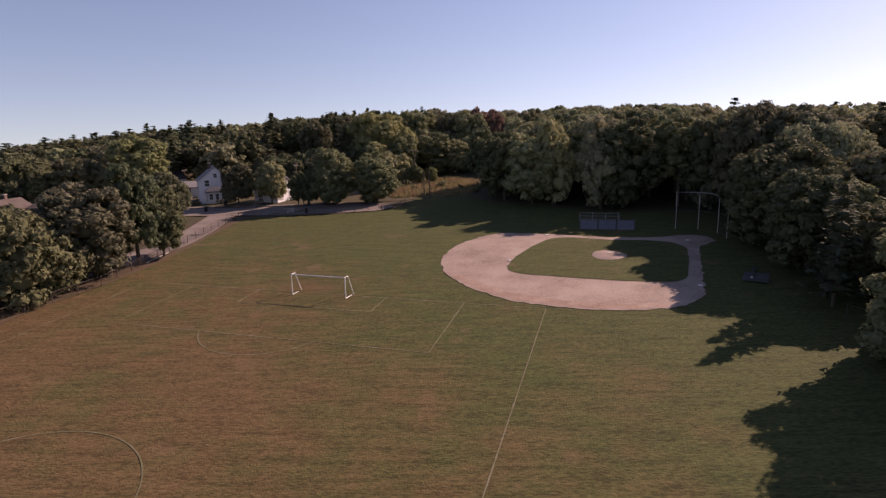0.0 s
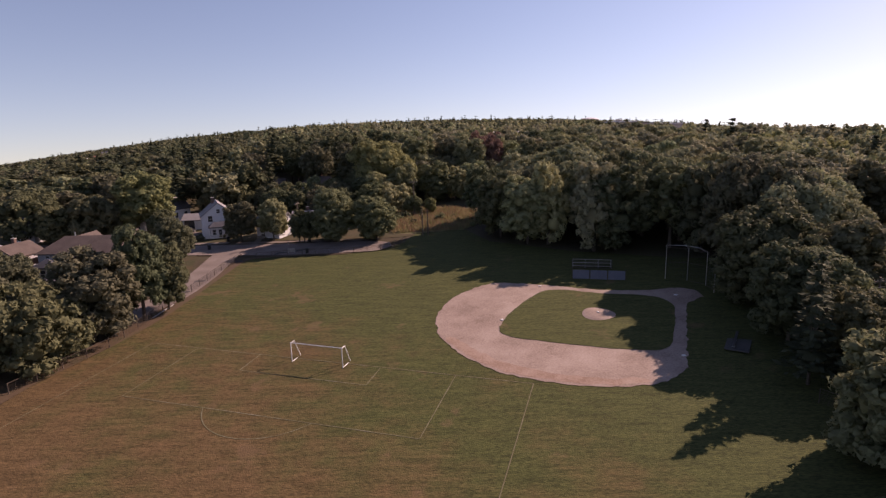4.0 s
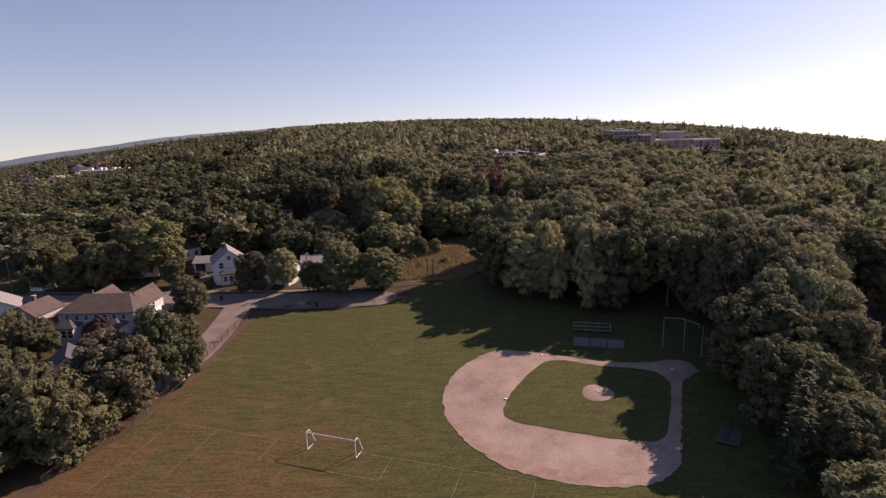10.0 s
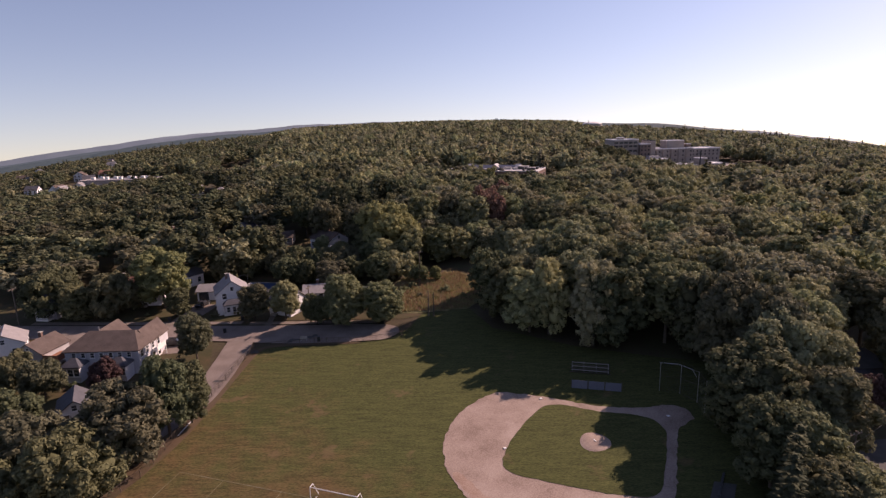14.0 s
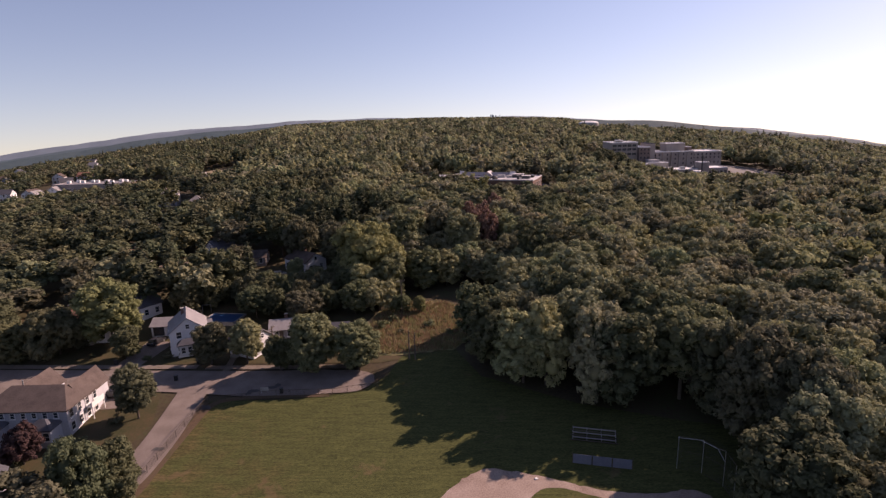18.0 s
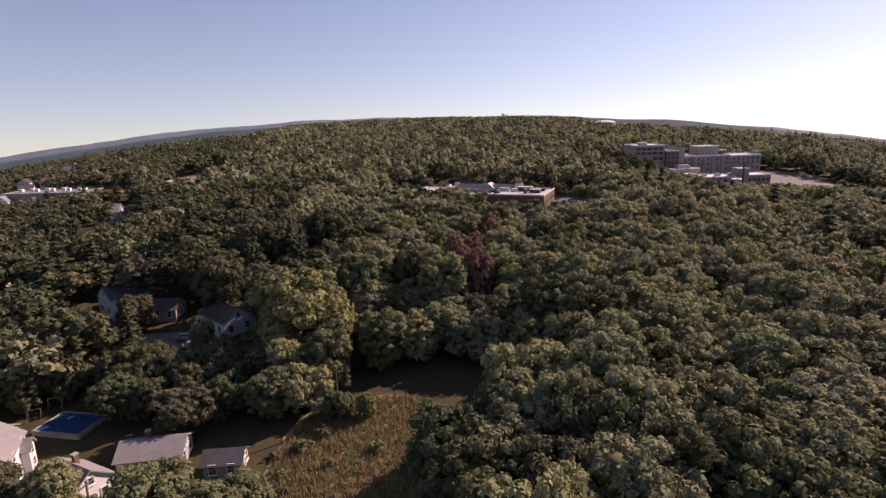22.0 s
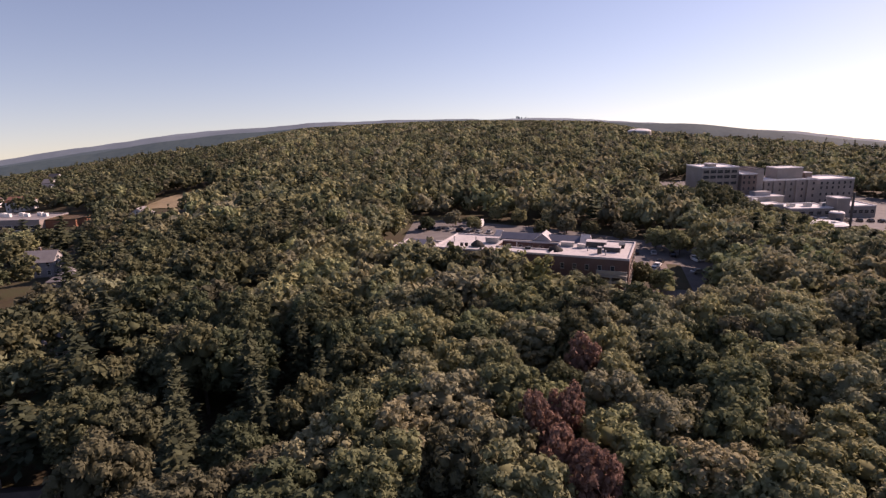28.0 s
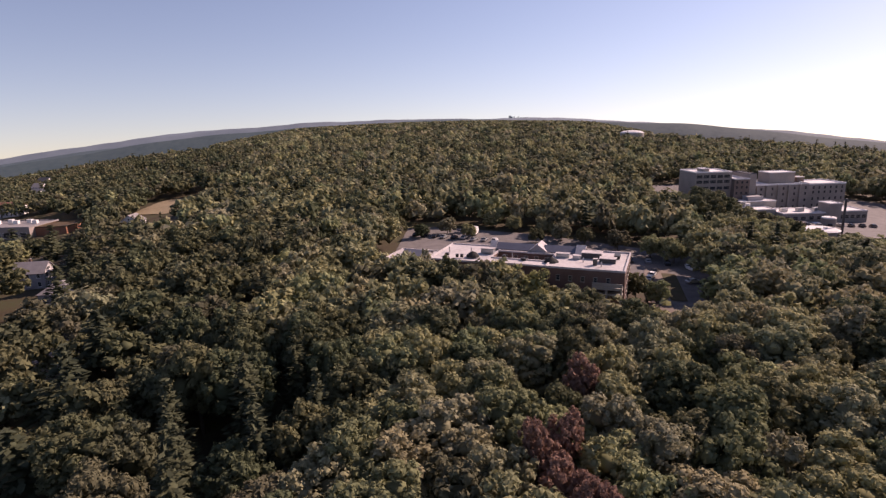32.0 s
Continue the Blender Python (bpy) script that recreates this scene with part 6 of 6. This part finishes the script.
# ---- on the field ----
def goal():
    """A portable soccer goal: posts, crossbar, back stays, ground bars and a thin net."""
    a, b = Vector((-12.5, 75.75)), Vector((-6.0, 73.75))
    mid = (a + b) / 2
    u = (b - a).normalized()
    turn = math.degrees(math.atan2(u.y, u.x))
    g = thing("soccer_goal", mid.x, mid.y, turn, "white portable soccer goal with a thin net", "goal", z=float(land(mid.x, mid.y)) + 0.12)
    w, h, d0, d1, r = 3.45, 2.44, 0.75, 1.9, 0.055
    for s in (-1, 1):
        part("post", Geo().tube((s * w, 0, 0), (s * w, 0, h), r), WHITE, g)
        part("top_stay", Geo().tube((s * w, 0, h), (s * w, d0, h), 0.05), WHITE, g)
        part("back_stay", Geo().tube((s * w, d0, h), (s * w, d1, 0.05), 0.05), WHITE, g)
        part("ground_bar", Geo().tube((s * w, 0, 0.05), (s * w, d1, 0.05), 0.05), WHITE, g)
    part("crossbar", Geo().tube((-w, 0, h), (w, 0, h), r), WHITE, g)
    part("rear_bar", Geo().tube((-w, d1, 0.05), (w, d1, 0.05), 0.045), WHITE, g)
    net = Geo()
    for k in range(25):
        x = -w + 2 * w * k / 24
        net.tube((x, 0, h), (x, d0, h - 0.02), 0.006, n=3).tube((x, d0, h - 0.02), (x, d1, 0.06), 0.006, n=3)
    for k in range(9):
        t = k / 8
        y, z = d0 + (d1 - d0) * t, h - 0.02 - (h - 0.08) * t
        net.tube((-w, y, z), (w, y, z), 0.006, n=3)
    part("net", net, FENCING, g, "thin weathered netting")


goal()


def chain_fence(pts, height, label, gap=3.0, name="chain_link_fence", mat=None):
    m = mat or FENCING
    f = thing(name, pts[0][0], pts[0][1], 0, label, "fence", z=0.0)
    ox, oy = pts[0]
    for (x0, y0), (x1, y1) in zip(pts, pts[1:]):
        n = max(1, round(math.hypot(x1 - x0, y1 - y0) / gap))
        P = [(x0 + (x1 - x0) * k / n - ox, y0 + (y1 - y0) * k / n - oy) for k in range(n + 1)]
        Z = [float(land(p[0] + ox, p[1] + oy)) + 0.1 for p in P]
        wires = Geo()
        for k in range(n):
            (a, b), (c, d), z0, z1 = P[k], P[k + 1], Z[k], Z[k + 1]
            part("post", Geo().tube((a, b, z0 - 0.2), (a, b, z0 + height + 0.06), 0.045, n=6), m, f)
            part("rail", Geo().tube((a, b, z0 + height), (c, d, z1 + height), 0.03, n=5), m, f)
            for j in range(int(height / 0.22)):
                h = 0.1 + 0.22 * j
                wires.tube((a, b, z0 + h), (c, d, z1 + h), 0.009, n=3)
            q = int(gap / 0.3)
            for j in range(q):
                t, s = j / q, (j + 1) / q
                wires.tube((a + (c - a) * t, b + (d - b) * t, z0 + (z1 - z0) * t), (a + (c - a) * s, b + (d - b) * s, z0 + (z1 - z0) * s + height), 0.009, n=3)
        part("wire_mesh", wires, m, f, "dull woven wire")
    return f


chain_fence([(-43.4, 70), (-38.7, 81.5), (-37.6, 97), (-36.9, 114), (-36.0, 121.6)], 1.3, "low dull chain-link fence between field and street")
chain_fence([(-36.0, 121.6), (-24, 123.2), (-13.5, 123.1), (-5.6, 125.0), (-3.6, 130)], 1.1, "low chain-link fence at the street's end")
chain_fence([(42.5, 63.5), (47, 58), (50, 50)], 1.5, "chain-link fence beside the field under trees")

# backstop: tall posts with rails and wire behind home plate
bs = thing("backstop", 44.7, 98.3, -56, "tall steel pipe backstop behind home plate", "backstop")
cols = [(-4.2, -1.9), (-1.6, 0.0), (1.6, 0.0), (4.2, -1.9)]
HB = 5.3
for k, (x, y) in enumerate(cols):
    part("post", Geo().tube((x, y, -0.3), (x, y, HB), 0.05), METAL, bs)
for (a, b), (c, d) in zip(cols, cols[1:]):
    for z in (0.15, 3.0, HB):
        part("rail", Geo().tube((a, b, z), (c, d, z), 0.03), FENCING, bs)
    part("overhang", Geo().tube((a, b, HB), (a * 0.8, b - 1.4, HB + 0.7), 0.035).tube((a * 0.8, b - 1.4, HB + 0.7), (c * 0.8, d - 1.4, HB + 0.7), 0.035), METAL, bs)
wires = Geo()
for (a, b), (c, d) in zip(cols, cols[1:]):
    for j in range(24):
        z = 0.25 * j + 0.2
        wires.tube((a, b, z), (c, d, z), 0.006, n=3)
    for j in range(14):
        t = j / 14
        wires.tube((a + (c - a) * t, b + (d - b) * t, 0.1), (a + (c - a) * t, b + (d - b) * t, HB), 0.006, n=3)
part("wire_mesh", wires, STEEL_DARK, bs, "dull woven wire")
# dark grey tone for the bench pads and the shed roof
DARKPAVE = material("dark_concrete", [(0.06, 0.058, 0.056), (0.09, 0.086, 0.082)], 0.6, 5.0)
# bench screens and bleachers in the shade
for x, y, t, screens in ((30.4, 101.6, -12, True), (41.0, 77.4, 60, False)):
    d = thing("team_bench", x, y, t, "fenced team bench with blue-grey wind screens" if screens else "plain aluminium team bench on a concrete pad", "bench")
    if screens:
        for k in range(4):
            part("post", Geo().tube((-4.2 + 2.8 * k, 0, -0.2), (-4.2 + 2.8 * k, 0, 1.9), 0.04), FENCING, d)
        for k in range(3):
            part("screen", Geo().box((-2.8 + 2.8 * k, 0.0, 0.85), (2.6, 0.04, 1.5)), BLUEGREY, d, "blue-grey fabric screen")
    part("seat", Geo().box((0, 1.6 if screens else 0, 0.45), (5.5, 0.3, 0.06)), STEEL_DARK, d, "aluminium bench seat")
    part("pad", Geo().box((0, 1.6 if screens else -0.4, 0.1), (6.4, 2.6, 0.12)), DARKPAVE, d, "dark concrete pad")
    for sx in (-2.2, 0, 2.2):
        part("leg", Geo().box((sx, 1.6 if screens else 0, 0.25), (0.08, 0.3, 0.4)), METAL, d)
bl = thing("bleachers", 30.6, 107.4, -12, "small aluminium bleachers in deep shade", "bleachers")
for k in range(3):
    part("plank", Geo().box((0, 0.7 * k, 0.5 + 0.42 * k), (6.6, 0.26, 0.05)), TANBRICK, bl)
    part("foot_board", Geo().box((0, 0.7 * k - 0.36, 0.25 + 0.42 * k), (7.2, 0.2, 0.04)), FENCING, bl)
for sx in (-3.2, -1.1, 1.1, 3.2):
    part("support", Geo().tube((sx, -0.1, 0), (sx, 1.6, 1.35), 0.03, n=6).tube((sx, 1.6, 0), (sx, 1.6, 1.4), 0.03, n=6).tube((sx, 0, 0.05), (sx, 1.6, 0.05), 0.03, n=6), METAL, bl)


def pole(x, y, h, label, arms=1, turn=0.0, mat=None):
    p = thing("utility_pole", x, y, turn, label, "pole")
    part("pole", Geo().tube((0, 0, -0.5), (0, 0, h), 0.16, 0.11), mat or WOOD, p)
    for k in range(arms):
        part("crossarm", Geo().box((0, 0, h - 0.5 - 0.9 * k), (2.2, 0.12, 0.14)), WOOD, p)
        for s in (-0.95, -0.4, 0.4, 0.95):
            part("insulator", Geo().tube((s, 0, h - 0.43 - 0.9 * k), (s, 0, h - 0.2 - 0.9 * k), 0.06, 0.04, 6), CONCRETE, p)
    return p


pole(-0.3, 135.6, 6.2, "weathered wooden utility pole at the meadow", 0)
pole(0.9, 135.3, 6.0, "weathered wooden utility pole at the meadow", 0)
pole(-3.9, 158.6, 9.0, "wooden utility pole at the wood's edge", 1, 30)
pole(-99, 136.5, 9.5, "wooden street utility pole", 1, 80)
pole(-27.5, 134.0, 9.0, "wooden street utility pole", 1, 80)
pole(57.6, 78.0, 7.2, "wooden utility pole beside the court", 1, 20)
pole(55.2, 393, 14, "tall pole behind the brick building", 1, 10)
wire = thing("overhead_wire", 57.6, 78.0, 0, "sagging overhead wires beside the court", "wire", z=0.0)
for s in (-0.9, 0.9):
    g = Geo()
    for k in range(10):
        p = [(t * 22 - 3, t * 16 - 2 + s, 1.5 + 6.7 - 3.0 * t * (1 - t)) for t in (k / 10, (k + 1) / 10)]
        g.tube(p[0], p[1], 0.02, n=4)
    part("cable", g, STEEL_DARK, wire)
# court, shed and sign beside the wood
flat("play_court", wavy([(61.5, 85.4), (68, 86.6), (76, 86), (76, 72), (66, 71), (62, 78)], 30, 0.05, 3), PATCH, 0.16, "dark asphalt play court", "court", 4.0)
sh = thing("storage_shed", 74.5, 104.5, 4, "blue-grey shed with a flat metal roof", "shed")
part("wall", Geo().box((0, 0, 1.2), (9.5, 6.5, 3.2)), BLUEGREY, sh)
part("roof", Geo().slab([(-5.1, -3.6, 2.95), (5.1, -3.6, 2.95), (5.1, 3.6, 3.5), (-5.1, 3.6, 3.5)], 0.12), DARKPAVE, sh)
part("door", Geo().box((-1.5, -3.28, 1.0), (1.8, 0.08, 2.1)), STEEL_DARK, sh)
for k in range(3):
    b = thing("park_table", 66 + 2.6 * k, 93 - 0.8 * k, 20 * k, "grey wooden picnic table under trees", "table", "picnic tables")
    part("tabletop", Geo().box((0, 0, 0.74), (1.8, 0.75, 0.05)), WOOD, b)
    for s in (-1, 1):
        part("seat", Geo().box((0, s * 0.7, 0.44), (1.8, 0.26, 0.05)), WOOD, b)
        part("leg", Geo().tube((s * 0.65, -0.6, 0), (s * 0.65, 0.25, 0.72), 0.045, n=5).tube((s * 0.65, 0.6, 0), (s * 0.65, -0.25, 0.72), 0.045, n=5), WOOD, b)
for x, y in ((-46.0, 129.8), (-25.0, 133.0), (-23.2, 123.9), (-62.3, 137.0), (-44.6, 136.8)):
    b = thing("waste_bin", x, y, 10, "dark plastic wheeled bin at the kerb", "bin", "kerb bins", z=float(land(x, y)) + 0.2)
    part("body", Geo().box((0, 0, 0.5), (0.55, 0.6, 1.0)), RUBBER, b)
    part("lid", Geo().box((0, 0, 1.03), (0.62, 0.68, 0.07)), STEEL_DARK, b)
sg = thing("street_sign", -26.5, 124.2, 5, "pale rectangular notice board on posts", "sign")
part("board", Geo().box((0, 0, 0.9), (1.5, 0.06, 0.7)), CONCRETE, sg)
for s in (-0.6, 0.6):
    part("post", Geo().tube((s, 0, -0.2), (s, 0, 0.6), 0.04, n=6), METAL, sg)

# bushes and weeds
rngp = np.random.default_rng(77)
BUSH = [tree_mesh("foliage", crown(800 + k, 1.0, 1.3, 6, 160, 0.28), LEAF_DARK) for k in range(3)]
BUSH_Y = [tree_mesh("foliage", crown(810 + k, 1.0, 1.3, 6, 160, 0.28), LEAF_GREY) for k in range(3)]
BUSH_AT = [(-45.5, 140.8), (-52.5, 139.6), (-47, 140.2), (-37.5, 142), (-30.5, 141.5), (-58, 103), (-60, 106.8), (-54, 107.5), (-66, 107), (-71, 108), (-50, 116), (-52, 110), (-9, 146), (-11.5, 150), (-6, 155), (-8, 152), (-2.5, 161), (-6.5, 163),
           (3, 151), (6.5, 153), (-3, 148), (8, 147), (-10, 140.5), (-8, 143), (11, 143), (12, 147), (13.5, 152), (-62, 141), (-70, 141), (-56, 138.5), (-19, 143), (-13, 143.5)]
for k, (x, y) in enumerate(BUSH_AT):
    b = thing("bush", x, y, k * 40, "rounded green garden bush" if x < -15 else "wild bush at the meadow's edge", "bush", "bushes")
    c = part("foliage", (BUSH if k % 3 else BUSH_Y)[k % 3], LEAF_DARK, b)
    s = float(rngp.uniform(0.8, 1.7))
    c.matrix_basis = Matrix.Diagonal((s, s, s * 0.9, 1))
n = 15000
a = rngp.uniform(-13, 14, n)
b = rngp.uniform(137, 167, n)
MEADOW = [(-7, 138), (9, 139.2), (12.5, 148), (12.5, 160), (6, 166), (-6, 166), (-10.5, 158), (-11.5, 148)]
ok = inside(MEADOW, a, b)
a, b = a[ok], b[ok]
n = len(a)
h, w, t = rngp.uniform(0.35, 1.1, n), rngp.uniform(0.06, 0.17, n), rngp.uniform(0, 6.28, n)
z = land(a, b) + 0.1
dx, dy = np.cos(t) * w, np.sin(t) * w
V = np.stack([np.stack([a - dx, b - dy, z], 1), np.stack([a + dx, b + dy, z], 1), np.stack([a + dy * 0.8, b - dx * 0.8, z + h], 1)], 1).reshape(-1, 3)
tagged(new("tall_weeds", array_mesh("tall_weeds", V, np.arange(3 * n).reshape(-1, 3), GRASSBLADE, np.repeat(0.5 + 0.42 * np.sin(a * 0.5 + 1.2 * np.sin(b * 0.4)) * np.cos(b * 0.45 + a * 0.2) + rngp.uniform(-0.12, 0.12, n), 3))), "rusty and straw-coloured tall weeds", "weeds", kind="stuff")

# ---- far distance ----
def far_band(name, d0, d1, lift, mat, label, seed, amp):
    """Wooded land far away, following the fall of the land, with an uneven crest."""
    rng = np.random.default_rng(seed)
    az = np.linspace(-0.95, 0.95, 240)
    ds = np.linspace(d0, d1, 9)
    A, Dd = np.meshgrid(az, ds)
    X, Y = 8 + Dd * np.sin(A), 60 + Dd * np.cos(A)
    Z = old_land(X, Y) + lift + (28 * np.clip(-A / 0.5, 0, 1) if name.endswith("ridge") else 0)
    for k in (9, 23, 51, 140):
        Z = Z + amp * (9 / k) ** 0.7 * np.sin(k * A + rng.uniform(0, 6)) * np.sin(Dd / 260 + rng.uniform(0, 6))
    Z[0] -= 70
    m = len(az)
    i = (np.arange(len(ds) - 1)[:, None] * m + np.arange(m - 1)[None]).ravel()
    me = array_mesh(name, np.stack([X.ravel(), Y.ravel(), Z.ravel()], 1), np.stack([i, i + 1, i + m + 1, i + m], 1), mat, smooth=True)
    return tagged(new(name, me), label, "hills", kind="structure")


# both bands carry their haze in the material colour
far_band("backdrop_woods", 2250, 3300, 12, HAZE_WOOD, "wooded land towards the horizon with haze painted into its colour", 5, 5)
far_band("backdrop_ridge", 3200, 4500, 16, HAZE_RIDGE, "ridge on the horizon with pale blue haze painted into its colour", 6, 9)
# the towers take the ridge's haze-blue colour
ct = thing("city_skyline", 330, 4350, 0, "tiny towers of a far city in painted haze blue", "skyline", z=float(land(330, 4350)) + 10)
rngk = random.Random(5)
for k in range(14):
    x = -70 + 10 * k + rngk.uniform(-4, 4)
    hgt = rngk.choice((14, 18, 16, 26, 22, 32))
    part("tower", Geo().box((x, 0, hgt / 2), (rngk.uniform(5, 9), 8, hgt)), HAZE_RIDGE, ct)
